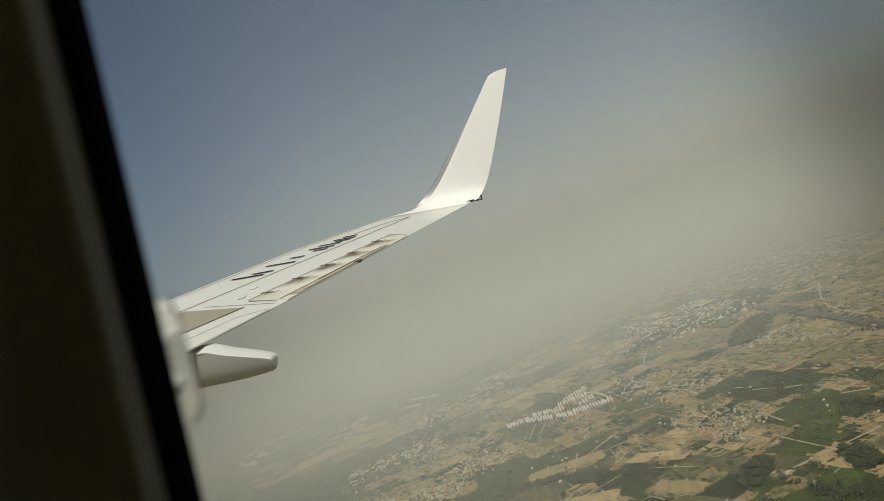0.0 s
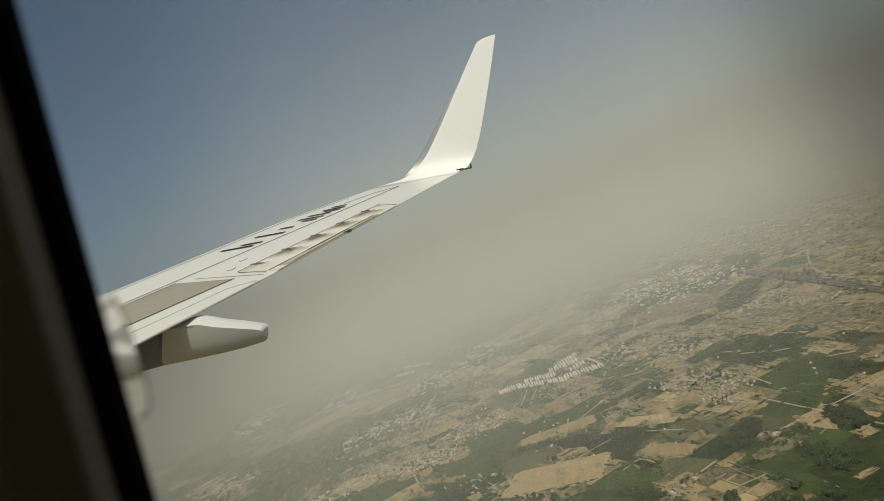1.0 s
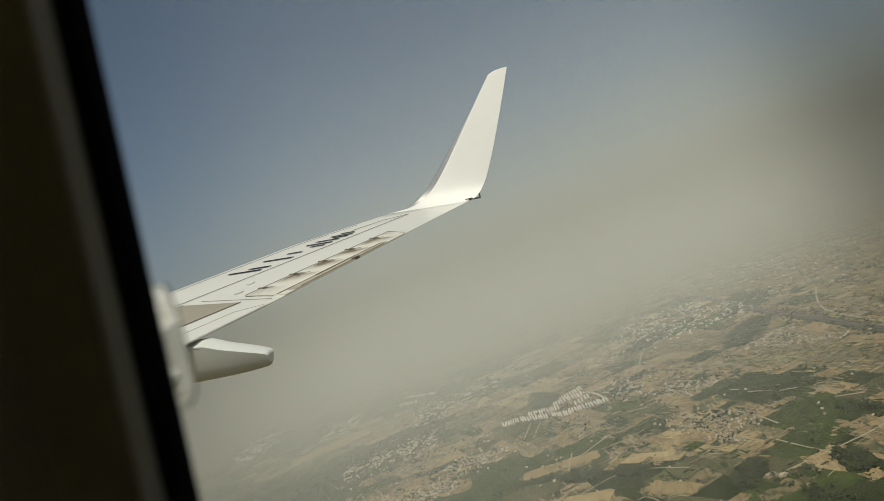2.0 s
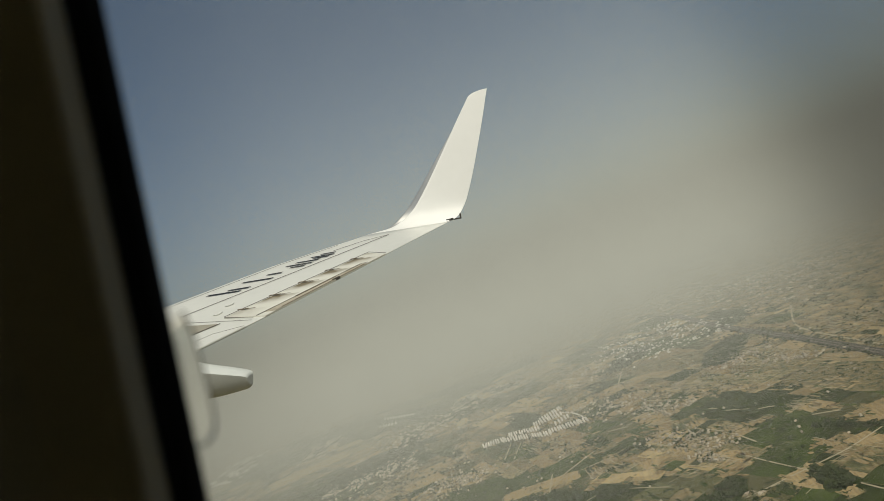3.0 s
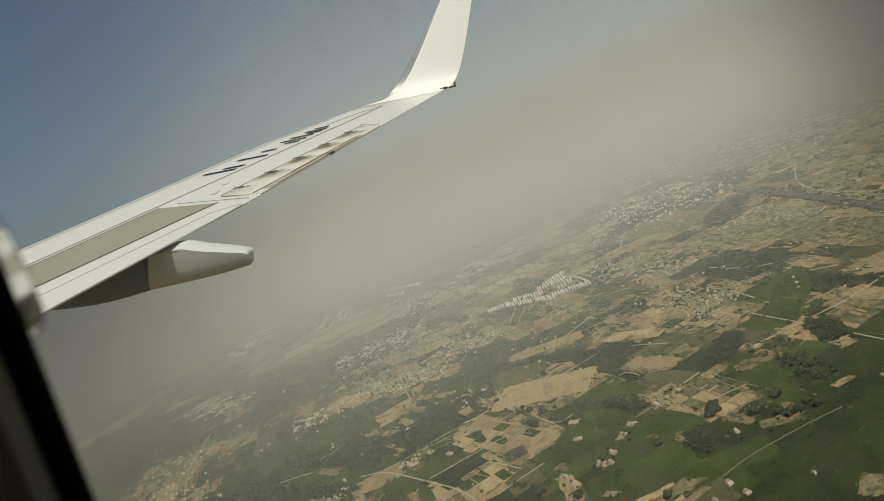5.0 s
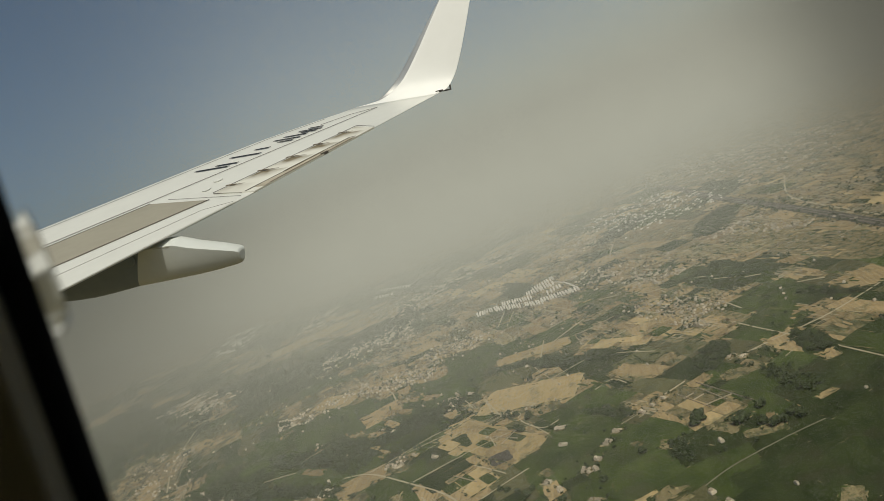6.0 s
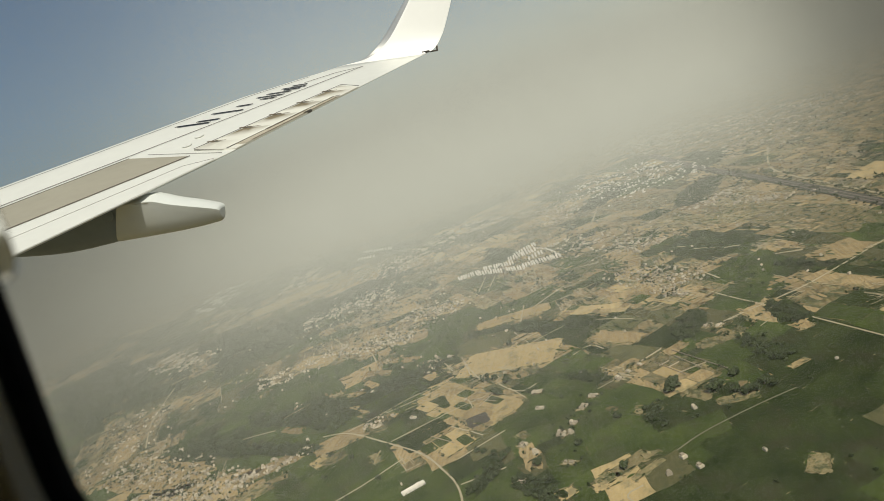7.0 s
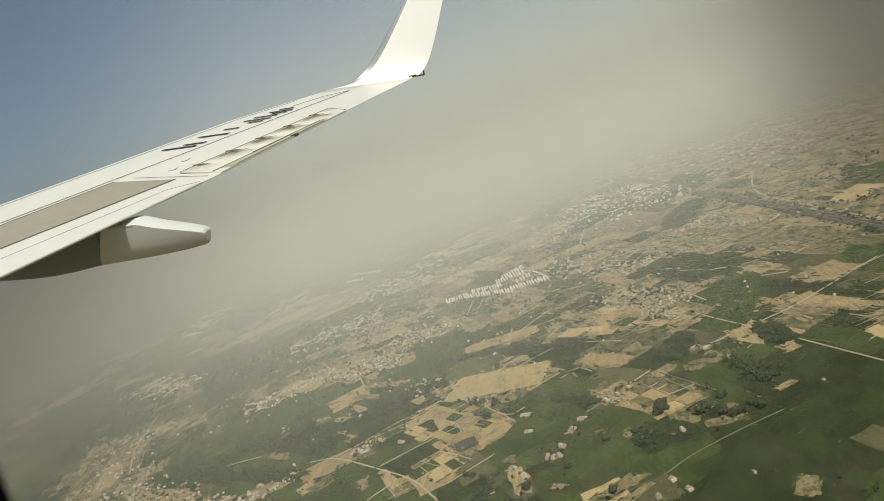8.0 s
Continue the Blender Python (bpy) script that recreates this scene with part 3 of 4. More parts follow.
def house_shell(cx, cy, lx, ly, lz, turn, base=0.0):
    """A flat-roofed house with a parapet round a sunk roof."""
    c, s = math.cos(turn), math.sin(turn)

    def q(k, z):
        return [(cx + c * x - s * y, cy + s * x + c * y, z) for x, y in
                ((-lx / 2 + k, -ly / 2 + k), (lx / 2 - k, -ly / 2 + k), (lx / 2 - k, ly / 2 - k), (-lx / 2 + k, ly / 2 - k))]
    verts = q(0, base) + q(0, base + lz) + q(0.4, base + lz) + q(0.4, base + lz - 0.8)
    faces = []
    for r in (0, 4, 8):
        faces += [(r + i, r + (i + 1) % 4, r + 4 + (i + 1) % 4, r + 4 + i) for i in range(4)]
    return verts, faces + [(12, 13, 14, 15)]


def hamlet(name, label, n, place, sizes, material, tall=(2.6, 4.4)):
    pieces = []
    for _ in range(n):
        x, y = place()
        turn = GRAIN + rng.gauss(0, 0.12) + rng.choice((0, math.pi / 2))
        lx, ly = rng.uniform(*sizes) * 0.85, rng.uniform(*sizes) * 0.55
        lz = rng.uniform(*tall)
        pieces.append(house_shell(x, y, lx, ly, lz, turn))
        if rng.random() < 0.2:
            pieces.append(house_shell(x + rng.uniform(-1, 1), y + rng.uniform(-1, 1), lx * 0.35, ly * 0.4, 2.2, turn, lz - 0.8))
    ob = mesh_object(name, *joined(pieces), material)
    return tagged(ob, label, "houses", kind="stuff")


def blot(cx, cy, length, width, degrees, clump=28.0):
    """Spots in knots over a stretched patch."""
    a = radians(degrees)

    def place():
        for _ in range(60):
            x, y = rng.uniform(-length / 2, length / 2), rng.gauss(0, width / 3)
            px, py = cx + math.cos(a) * x - math.sin(a) * y, cy + math.sin(a) * x + math.cos(a) * y
            if noise.noise(Vector((px / clump, py / clump, 71))) > 0.05:
                break
        return px, py
    return place


hamlet("village", "crowded flat-roofed village houses of brick and plaster", 290, blot(1118, 934, 280, 110, 88, 16), (4, 8), HOUSE)
hamlet("village", "crowded flat-roofed village houses of brick and plaster", 170, blot(1270, 1075, 330, 110, 63, 20), (4, 8), HOUSE)
hamlet("village", "flat-roofed village houses along the road", 150, blot(1154, 742, 160, 50, -67, 16), (4, 8), HOUSE)
hamlet("village", "brown settlement of small plastered houses in lines", 210, blot(1732, 656, 176, 95, 68, 14), (3.6, 7), HOUSE)
hamlet("village", "brown settlement of small plastered houses in lines", 230, blot(1877, 552, 190, 95, 74, 14), (3.6, 7), HOUSE)
hamlet("village", "plastered houses along the tan track", 200, blot(1704, 892, 260, 100, -65), (3.6, 7), HOUSE)
hamlet("village", "pale houses and yards on dry ground", 130, blot(1531, 1335, 480, 130, 12), (3.6, 7.5), HOUSE)
hamlet("village", "far hazy houses among dark trees", 200, blot(2206, 1600, 339, 139, 52, 40), (7, 14), HOUSE)
hamlet("village", "farmyard houses by the road fork", 26, blot(1212, 545, 67, 40, 56), (3.6, 7), HOUSE)
hamlet("village", "white farmyard buildings beside dark trees", 14, blot(1448, 480, 70, 34, 27), (5, 10), HOUSE)
hamlet("village", "yard houses between dry fields", 110, blot(1938, -20, 161, 90, 41, 18), (4, 8), HOUSE)
hamlet("village", "houses strung along a country track", 120, blot(1630, -37, 276, 80, 40, 18), (4, 8), HOUSE)
hamlet("village", "yard houses between dry fields", 30, blot(1483, -49, 95, 36, 21, 14), (4, 8), HOUSE)
hamlet("village", "houses on the brown land by the railway", 90, blot(2164, -276, 180, 70, -64, 20), (5, 9), HOUSE)
hamlet("village", "houses on the brown land by the railway", 70, blot(2005, -364, 160, 70, 41, 20), (5, 9), HOUSE)
hamlet("village", "pale houses round the white estate", 150, blot(2128, 132, 300, 130, 36, 22), (4, 8.5), HOUSE)
hamlet("village", "pale houses beyond the settlement", 300, blot(2221, 925, 330, 170, -79, 24), (5, 9.5), HOUSE)
hamlet("village", "far pale houses in the haze", 300, blot(2825, 752, 640, 260, -40, 40), (8, 15), HOUSE)
hamlet("village", "far grey blocks in the haze", 150, blot(3046, 1448, 340, 150, 12, 50), (9, 16), HOUSE)
hamlet("town", "far white sheds in the haze", 120, blot(3299, 2017, 540, 170, 19, 60), (14, 30), HOUSE_WHITE)
hamlet("town", "far hazy town of pale flat-roofed houses", 170, blot(2864, 1, 640, 170, 20, 30), (5, 10), HOUSE_WHITE)
hamlet("town", "far hazy town of pale flat-roofed houses", 150, blot(2936, -192, 640, 160, 17, 30), (5, 10), HOUSE_WHITE)
hamlet("town", "far hazy town of pale flat-roofed houses", 140, blot(2729, 184, 400, 210, -13, 30), (5, 10), HOUSE)
hamlet("town", "far hazy town of pale flat-roofed houses", 300, blot(3100, -690, 960, 380, -21, 60), (7, 13), HOUSE)
hamlet("town", "far hazy town of pale flat-roofed houses", 260, blot(3675, -364, 844, 520, 40, 60), (8, 15), HOUSE)
hamlet("village", "lone farmhouses among the fields", 40, blot(1350, 500, 1700, 700, 80, 60), (3.6, 7), HOUSE)
hamlet("village", "scattered pale houses over the plain", 220, blot(2050, 300, 1900, 900, 80, 45), (4, 8), HOUSE)

# white estate of row houses
row_house = empty("row_house")
mesh_object("wall", *house_shell(0, 0, 36, 4.7, 6.4, 0), HOUSE_WHITE, row_house)
mesh_object("stair_room", *house_shell(3.0, 0.4, 2.6, 2.6, 2.4, 0, 5.2), HOUSE_WHITE, row_house)
mesh_object("door", *box(-18.05, 0.6, 0, 0.16, 1.1, 2.2), BARK, row_house)
tagged(row_house, "narrow white flat-roofed house of the estate", "house", "rows of the white estate")
rows_done = 0
for xa, ya, xb, yb, n in ((2147, 518, 2151, 455, 9), (2137, 454, 2046, 302, 18), (2174, 439, 2140, 343, 12), (2201, 360, 2222, 276, 11), (2231, 342, 2300, 280, 9), (2065, 303, 2062, 194, 14), (2132, 288, 2167, 251, 5), (3252, 1179, 3113, 998, 11), (3102, 1159, 3054, 1070, 6)):
    for i in range(n):
        f = (i + rng.uniform(-0.12, 0.12)) / (n - 1)
        where = pose(xa + (xb - xa) * f + rng.uniform(-2, 2), ya + (yb - ya) * f, 0, 0, 0, 10 + rng.uniform(-5, 5))
        if rows_done:
            copy_thing(row_house, where)
        else:
            row_house.matrix_world = where
        rows_done += 1


ribbon("road", "curved white road round the estate", [(2252, 277), (2226, 254), (2172, 225), (2083, 195)], 6.0, HOUSE_WHITE)


def farm(x, y, lx, ly, lz, degrees, material, label):
    ob = empty("farm_building")
    mesh_object("wall", *house_shell(0, 0, lx, ly, lz, 0), material, ob)
    for k in range(max(1, int(lx // 7))):
        px = -lx / 2 + (k + 0.5) * lx / max(1, int(lx // 7))
        mesh_object("door", *box(px, -ly / 2 - 0.06, 0, 1.4, 0.16, 2.3), BARK, ob)
        mesh_object("window", *box(px + 2.2, -ly / 2 - 0.05, 1.1, 1.3, 0.14, 1.2), DARK_GAP, ob)
    mesh_object("stair_room", *house_shell(lx / 4, 0, 4, ly * 0.6, 2.7, 0, lz - 0.8), material, ob)
    ob.matrix_world = pose(x, y, 0, 0, 0, degrees)
    return tagged(ob, label, "farm building")


farm(945, 407, 38, 8, 4.5, -57, HOUSE_WHITE, "long white farm shed beside a green field")
for x, y, lx, a in ((1473, 435, 20, 60), (1496, 473, 16, 35), (1200, 464, 16, 60), (864, 15, 9, 30), (1458, -65, 22, 30), (1205, 545, 10, 10), (1172, 222, 24, 80), (1106, 215, 17, 75), (1027, 158, 14, 60),
                    (1005, 181, 18, -10), (999, 162, 10, 30), (997, 235, 12, 60), (966, 216, 16, 20), (1103, 125, 18, 70), (1075, 140, 12, 60), (1143, 80, 12, 40), (983, -18, 9, 20), (833, 37, 6, 10), (835, -1, 9, 30)):
    farm(x, y, lx * 0.85, rng.uniform(5.5, 8), rng.uniform(3.0, 4.2), a, HOUSE, "pale plastered flat-roofed farmhouse among fields")

def farmyard(x, y, degrees, lx, ly):
    """A trodden yard inside a low wall with a gate gap, a shed along one side and a small hut."""
    ob = empty("farmyard")
    mesh_object("yard_earth", *prism(rectangle(0, 0, lx * 1.5, ly * 1.6, 0, 0.22), 0.0, 0.70), rng.choice((FALLOW, WEEDY, WEEDY)), ob)
    for cx, cy, wx, wy in ((0, ly / 2, lx, 0.6), (-lx / 2, 0, 0.6, ly), (lx / 2, 0, 0.6, ly), (-lx * 0.3, -ly / 2, lx * 0.4, 0.6), (lx * 0.32, -ly / 2, lx * 0.36, 0.6)):
        mesh_object("yard_wall", *box(cx, cy, 0, wx, wy, rng.uniform(1.2, 1.9)), BRICK, ob)
    long_way = lx * rng.uniform(0.35, 0.7)
    mesh_object("shed", *house_shell(-lx / 2 + long_way / 2 + 0.6, ly / 2 - 2.6, long_way, 4.2, rng.uniform(2.6, 3.4), 0, 0.5), HOUSE, ob)
    mesh_object("hut", *house_shell(lx / 2 - 2.6, -ly / 2 + rng.uniform(2.8, 5.0), 3.6, 3.2, 2.6, 0, 0.5), HOUSE, ob)
    ob.matrix_world = pose(x, y, 0, 0, 0, degrees)
    return tagged(ob, "walled farmyard with a flat-roofed shed among fields", "farmyard")


YARDS = ((1172, 222, 75), (1027, 158, 55), (1000, 172, 30), (1103, 125, 70), (1070, 145, 62), (966, 216, 20), (997, 238, 40), (1143, 80, 30), (917, 165, 60), (1160, 62, 35), (1176, 42, 32),
                (1212, 535, 50), (1238, 516, 55), (1448, 480, 30), (1472, 466, 35), (1424, 492, 25), (1250, -105, -50), (1264, -88, -50), (1483, -49, 25), (1503, -62, 28),
                (1640, -37, 40), (1600, -20, 35), (1580, -62, 32), (1680, -30, 45), (1938, -20, 40), (1900, -34, 35), (896, 235, 80), (1390, 600, 45), (1420, 640, 60), (1330, 690, 62))
for x, y, a in YARDS:
    farmyard(x, y, a + rng.uniform(-14, 14), rng.uniform(9, 17), rng.uniform(7, 12))

# ================= trees =================
PHI = (1 + 5 ** 0.5) / 2
ICO = np.array([(-1, PHI, 0), (1, PHI, 0), (-1, -PHI, 0), (1, -PHI, 0), (0, -1, PHI), (0, 1, PHI), (0, -1, -PHI), (0, 1, -PHI),
                (PHI, 0, -1), (PHI, 0, 1), (-PHI, 0, -1), (-PHI, 0, 1)]) / 1.9
ICO_F = np.array([(0, 11, 5), (0, 5, 1), (0, 1, 7), (0, 7, 10), (0, 10, 11), (1, 5, 9), (5, 11, 4), (11, 10, 2), (10, 7, 6), (7, 1, 8),
                  (3, 9, 4), (3, 4, 2), (3, 2, 6), (3, 6, 8), (3, 8, 9), (4, 9, 5), (2, 4, 11), (6, 2, 10), (8, 6, 7), (9, 8, 1)])
nrng = np.random.default_rng(5)


def clumps(n_blobs, radius, height):
    """The crown of one tree: small uneven clumps with gaps, round nothing."""
    v, f = [], []
    for k in range(n_blobs):
        a, r = nrng.uniform(0, math.tau), radius * math.sqrt(nrng.uniform(0, 1)) * 0.85
        z = height * nrng.uniform(0.35, 0.9) - 0.15 * r
        s = radius * nrng.uniform(0.28, 0.52)
        pts = ICO * s * nrng.uniform(0.65, 1.3, (12, 1)) * (1, 1, 0.8) + (r * math.cos(a), r * math.sin(a), z)
        f.append(ICO_F + 12 * k)
        v.append(pts)
    return np.concatenate(v), np.concatenate(f)


def grove(name, label, spots):
    vs, fs, k = [], [], 0
    for x, y, r in spots:
        v, f = clumps(7, r, r * nrng.uniform(1.3, 2.0))
        vs.append(v + (x, y, 0))
        fs.append(f + k)
        k += len(v)
    ob = mesh_object(name, np.concatenate(vs).tolist(), np.concatenate(fs).tolist(), LEAVES)
    return tagged(ob, label, "trees", kind="stuff")


hedges = []
for d, u0, v0, u1, v1, x, y in kept:
    if d > 2900 or d < 1180 and rng.random() < 0.7 or inside(BROWN, x, y) and rng.random() < 0.75:
        continue
    dense = noise.noise(Vector((x / 330, y / 330, 40)))
    if dense < -0.12 and rng.random() < 0.75:
        continue
    for (ua, va), (ub, vb) in (((u0, v0), (u1, v0)), ((u0, v0), (u0, v1))):
        if inside(DRY, x, y) or rng.random() < 0.55:
            continue
        n = int(math.hypot(ub - ua, vb - va) / 13 * rng.uniform(0.2, 1.0) * (1 + dense))
        for _ in range(max(n, 0)):
            f = rng.random()
            px, py = to_plain(ua + (ub - ua) * f + rng.gauss(0, 2.5), va + (vb - va) * f + rng.gauss(0, 2.5))
            hedges.append((px, py, rng.uniform(1.8, 4.2)))
grove("hedgerow_trees", "dusty dark trees strung along the field edges", hedges)


def scrub(name, label, spots):
    """Low bushes along field edges: two or three small uneven clumps each."""
    vs, fs, k = [], [], 0
    for x, y, r in spots:
        for _ in range(rng.choice((1, 2, 2))):
            vs.append(ICO * r * nrng.uniform(0.6, 1.3, (12, 1)) * (1, 1, 0.7) + (x + nrng.normal(0, r), y + nrng.normal(0, r), r * 0.45))
            fs.append(ICO_F + k)
            k += 12
    ob = mesh_object(name, np.concatenate(vs).tolist(), np.concatenate(fs).tolist(), LEAVES)
    return tagged(ob, label, "bushes", kind="stuff")


bushes = []
for d, u0, v0, u1, v1, x, y in kept:
    if d > 2300:
        continue
    for (ua, va), (ub, vb) in (((u0, v0), (u1, v0)), ((u0, v0), (u0, v1))):
        share = rng.random() ** 2
        if inside(DRY, x, y) or (inside(BROWN, x, y) or green_share(x, y) > 0.7) and rng.random() < 0.75:
            continue
        for _ in range(int(math.hypot(ub - ua, vb - va) / 4.5 * share)):
            f = rng.random()
            px, py = to_plain(ua + (ub - ua) * f + rng.gauss(0, 1.2), va + (vb - va) * f + rng.gauss(0, 1.2))
            bushes.append((px, py, rng.uniform(0.7, 1.9)))
scrub("edge_bushes", "low dusty scrub along field edges", bushes)
far_spots = []
while len(far_spots) < 1700:
    px, py = rng.uniform(1700, 3700), rng.uniform(-1100, 2200)
    if noise.noise(Vector((px / 240, py / 120, 60))) > -0.05 and not inside(BROWN, px, py):
        far_spots.append((px, py, rng.uniform(2.5, 5.5)))
grove("far_trees", "scattered dark far trees in the haze", far_spots)


def wood(cx, cy, rx, ry, degrees, n, low=3.0, high=6.0):
    a = radians(degrees)
    out = []
    for _ in range(n):
        t, r = rng.uniform(0, math.tau), math.sqrt(rng.random())
        x, y = rx * r * math.cos(t), ry * r * math.sin(t)
        if noise.noise(Vector((x / 30, y / 30, cx))) < -0.25:
            continue
        out.append((cx + math.cos(a) * x - math.sin(a) * y, cy + math.sin(a) * x + math.cos(a) * y, rng.uniform(low, high)))
    return out


for spec in ((1287, -59, 58, 28, -18, 190), (1511, 247, 58, 26, 55, 150), (1461, 141, 46, 26, 51, 100), (1401, 544, 105, 40, -59, 190), (1344, 701, 120, 52, 42, 210),
             (1380, 830, 120, 30, 60, 130), (1560, 330, 90, 14, 80, 70), (985, 36, 40, 14, 10, 22), (1180, 135, 60, 14, 50, 50), (2330, -250, 170, 60, 160, 240),
             (2700, 30, 150, 60, 150, 180), (2299, 1062, 250, 70, -48, 300), (1230, -215, 60, 26, 10, 60), (1120, -150, 70, 24, 20, 60), (1439, -300, 70, 16, 40, 45),
             (1220, 760, 120, 22, 65, 150), (1300, 930, 140, 30, 60, 200), (925, 290, 40, 14, -30, 40), (870, 210, 50, 18, 40, 60)):
    grove("wood", "dark dense grove of dusty trees", wood(*spec))
    field("grove_floor", "dark scrubby ground under a grove", spec[0], spec[1], spec[2] * 1.8, spec[3] * 1.8, spec[4], CROP_DARK, 0.72, 0.22)
grove("railway_trees", "dark trees lining the railway embankment", [(2723 - 1253 * f + rng.gauss(0, 4), -303 - 271 * f + rng.choice((-24, 24)) + rng.gauss(0, 6) - 14 * math.sin(math.pi * f), rng.uniform(2.5, 5)) for f in [rng.random() for _ in range(260)]])


grove("settlement_trees", "small dark trees between the settlement's houses", wood(1732, 656, 86, 44, 68, 150, 1.6, 2.8) + wood(1877, 552, 95, 44, 74, 170, 1.6, 2.8))
grove("yard_trees", "dusty trees and bushes round the farmyards", [(x + rng.gauss(0, 13), y + rng.gauss(0, 13), rng.uniform(1.4, 3.6)) for x, y, a in YARDS for _ in range(9)])
grove("village_trees", "small dark trees between village houses", wood(1115, 903, 150, 62, 75, 160, 1.8, 3.4) + wood(1245, 1058, 200, 62, 63, 180, 1.8, 3.4))


def tree(x, y, radius, height):
    ob = empty("tree")
    n = 8
    verts, faces = [], []
    for k, (z, r) in enumerate(((0, 0.09), (0.25, 0.06), (0.6, 0.035))):
        verts += [(r * height * math.cos(i * math.tau / n), r * height * math.sin(i * math.tau / n), z * height) for i in range(n)]
    for k in (0, 1):
        faces += [(k * n + i, k * n + (i + 1) % n, (k + 1) * n + (i + 1) % n, (k + 1) * n + i) for i in range(n)]
    mesh_object("trunk", verts, faces, BARK, ob)
    v, f = clumps(26, radius, height)
    mesh_object("crown", v.tolist(), f.tolist(), LEAVES, ob)
    ob.matrix_world = pose(x, y, 0, 0, 0, rng.uniform(0, 360))
    return tagged(ob, "dark round-crowned shade tree in open fields", "tree")


for x, y, r in ((1059, 0, 11), (1052, 8, 8), (1026, -59, 9), (1020, -50, 8), (1002, -80, 7), (987, -93, 8), (991, -107, 6), (1005, -119, 7), (993, -130, 7),
                (1012, 313, 5), (1003, 300, 5), (993, 284, 5), (972, 266, 6), (1285, 337, 5), (1276, 325, 5.5), (1280, 312, 6), (1250, 286, 6), (1270, 288, 5), (1214, 304, 7), (1203, 295, 7), (988, 259, 5), (1445, 295, 6), (1052, -89, 8), (1178, 238, 5),
                (960, 150, 6), (1010, 90, 6), (930, 210, 7), (1130, 610, 5), (1100, 560, 5), (870, 90, 6), (1000, 480, 5), (1300, 330, 5)):
    tree(x, y, r, r * 1.75)

# compound walls
def yard_wall(x0, y0, x1, y1, height=2.2):
    d = math.hypot(x1 - x0, y1 - y0)
    ob = mesh_object("yard_wall", *box((x0 + x1) / 2, (y0 + y1) / 2, 0, d, 0.6, height, math.atan2(y1 - y0, x1 - x0)), BRICK)
    tagged(ob, "pale brick boundary wall of a plot", "wall")


for seg in ((1186, 39, 1216, 1), (1199, -15, 1069, -89), (1169, 18, 1093, -23), (1176, -14, 1105, -49), (1105, -13, 1119, -59), (1150, 12, 1160, -6),
            (1135, -2, 1146, -20), (1215, 350, 1180, 300), (1240, 345, 1200, 285), (1175, 330, 1230, 300), (1105, 410, 1060, 360)):
    yard_wall(*seg)

# ================= airliner =================
airliner = empty("airliner")
airliner.matrix_world = AIRFRAME
tagged(airliner, "white airliner in climbing flight, seen from its cabin", "airliner")

RISE = 0.1244


def loft_disc(x, y, z, r):
    """A shallow round cover on the fairing's inboard side."""
    n = 16
    v = [(x, y + r * math.cos(i * math.tau / n), z + r * math.sin(i * math.tau / n)) for i in range(n)]
    v += [(x - 0.012, y + 0.8 * r * math.cos(i * math.tau / n), z + 0.8 * r * math.sin(i * math.tau / n)) for i in range(n)]
    return v, [(i, (i + 1) % n, n + (i + 1) % n, n + i) for i in range(n)] + [tuple(range(n, 2 * n))]


def on_wing(x, y, up=0.0):
    return (x, y, (x - 17) * RISE + up)


def te(x):
    return (17 - x) * 0.397 if x > 11.4 else 2.22 + (11.4 - x) * 0.46


def le(x):
    return 3.7 + (15 - x) * 0.62 if x < 15 else 3.7 - (x - 15) * 0.80 - 0.12 * (x - 15) ** 2


def bare_edge(ob, steps=18, rows=3):
    """Bare metal along the leading edge of a lofted surface."""
    ob.data.materials.append(EDGE_METAL)
    n = 2 * steps
    for f in ob.data.polygons:
        k = f.index % n
        if f.loop_total == 4 and (k < rows or k >= n - rows):
            f.material_index = 1


def eased(stations, n=4):
    """More stations between the given ones, along a smooth curve through them."""
    out = []
    for k in range(len(stations) - 1):
        p0, p1, p2, p3 = (stations[min(max(k + d, 0), len(stations) - 1)] for d in (-1, 0, 1, 2))
        for i in range(n):
            f = i / n
            out.append(tuple(0.5 * (2 * b + (c - a) * f + (2 * a - 5 * b + 4 * c - d) * f * f + (3 * b - a - 3 * c + d) * f ** 3) for a, b, c, d in zip(p0, p1, p2, p3)))
    return out + [stations[-1]]


def loft(stations, steps=18):
    """A lifting surface: each station has its upper-surface place, leading and trailing edge, thickness and the way its upper side faces."""
    verts, faces = [], []
    us = [0.5 - 0.5 * math.cos(math.pi * k / steps) for k in range(steps + 1)]
    loop = [(u, 1) for u in us] + [(u, 0) for u in us[-2:0:-1]]
    for x, z, yl, yt, thick, lean in stations:
        nx, nz = -math.sin(lean), math.cos(lean)
        for u, upper in loop:
            nose = max(0.0, 1 - u / 0.10)
            drop = 0.45 * (1 - math.sqrt(max(0.0, 1 - nose * nose)))
            depth = drop if upper else max(drop, 0.45 + 0.55 * math.sin(math.pi * min(1, u / 0.7) / 2)) if u < 0.35 else 0.92 * (1 - ((u - 0.35) / 0.65) ** 1.5) + 0.02
            verts.append((x - nx * depth * thick, yl + (yt - yl) * u, z - nz * depth * thick))
    n = len(loop)
    for k in range(len(stations) - 1):
        faces += [(k * n + i, k * n + (i + 1) % n, (k + 1) * n + (i + 1) % n, (k + 1) * n + i) for i in range(n)]
    faces += [tuple(range(n - 1, -1, -1)), tuple((len(stations) - 1) * n + i for i in range(n))]
    return verts, faces


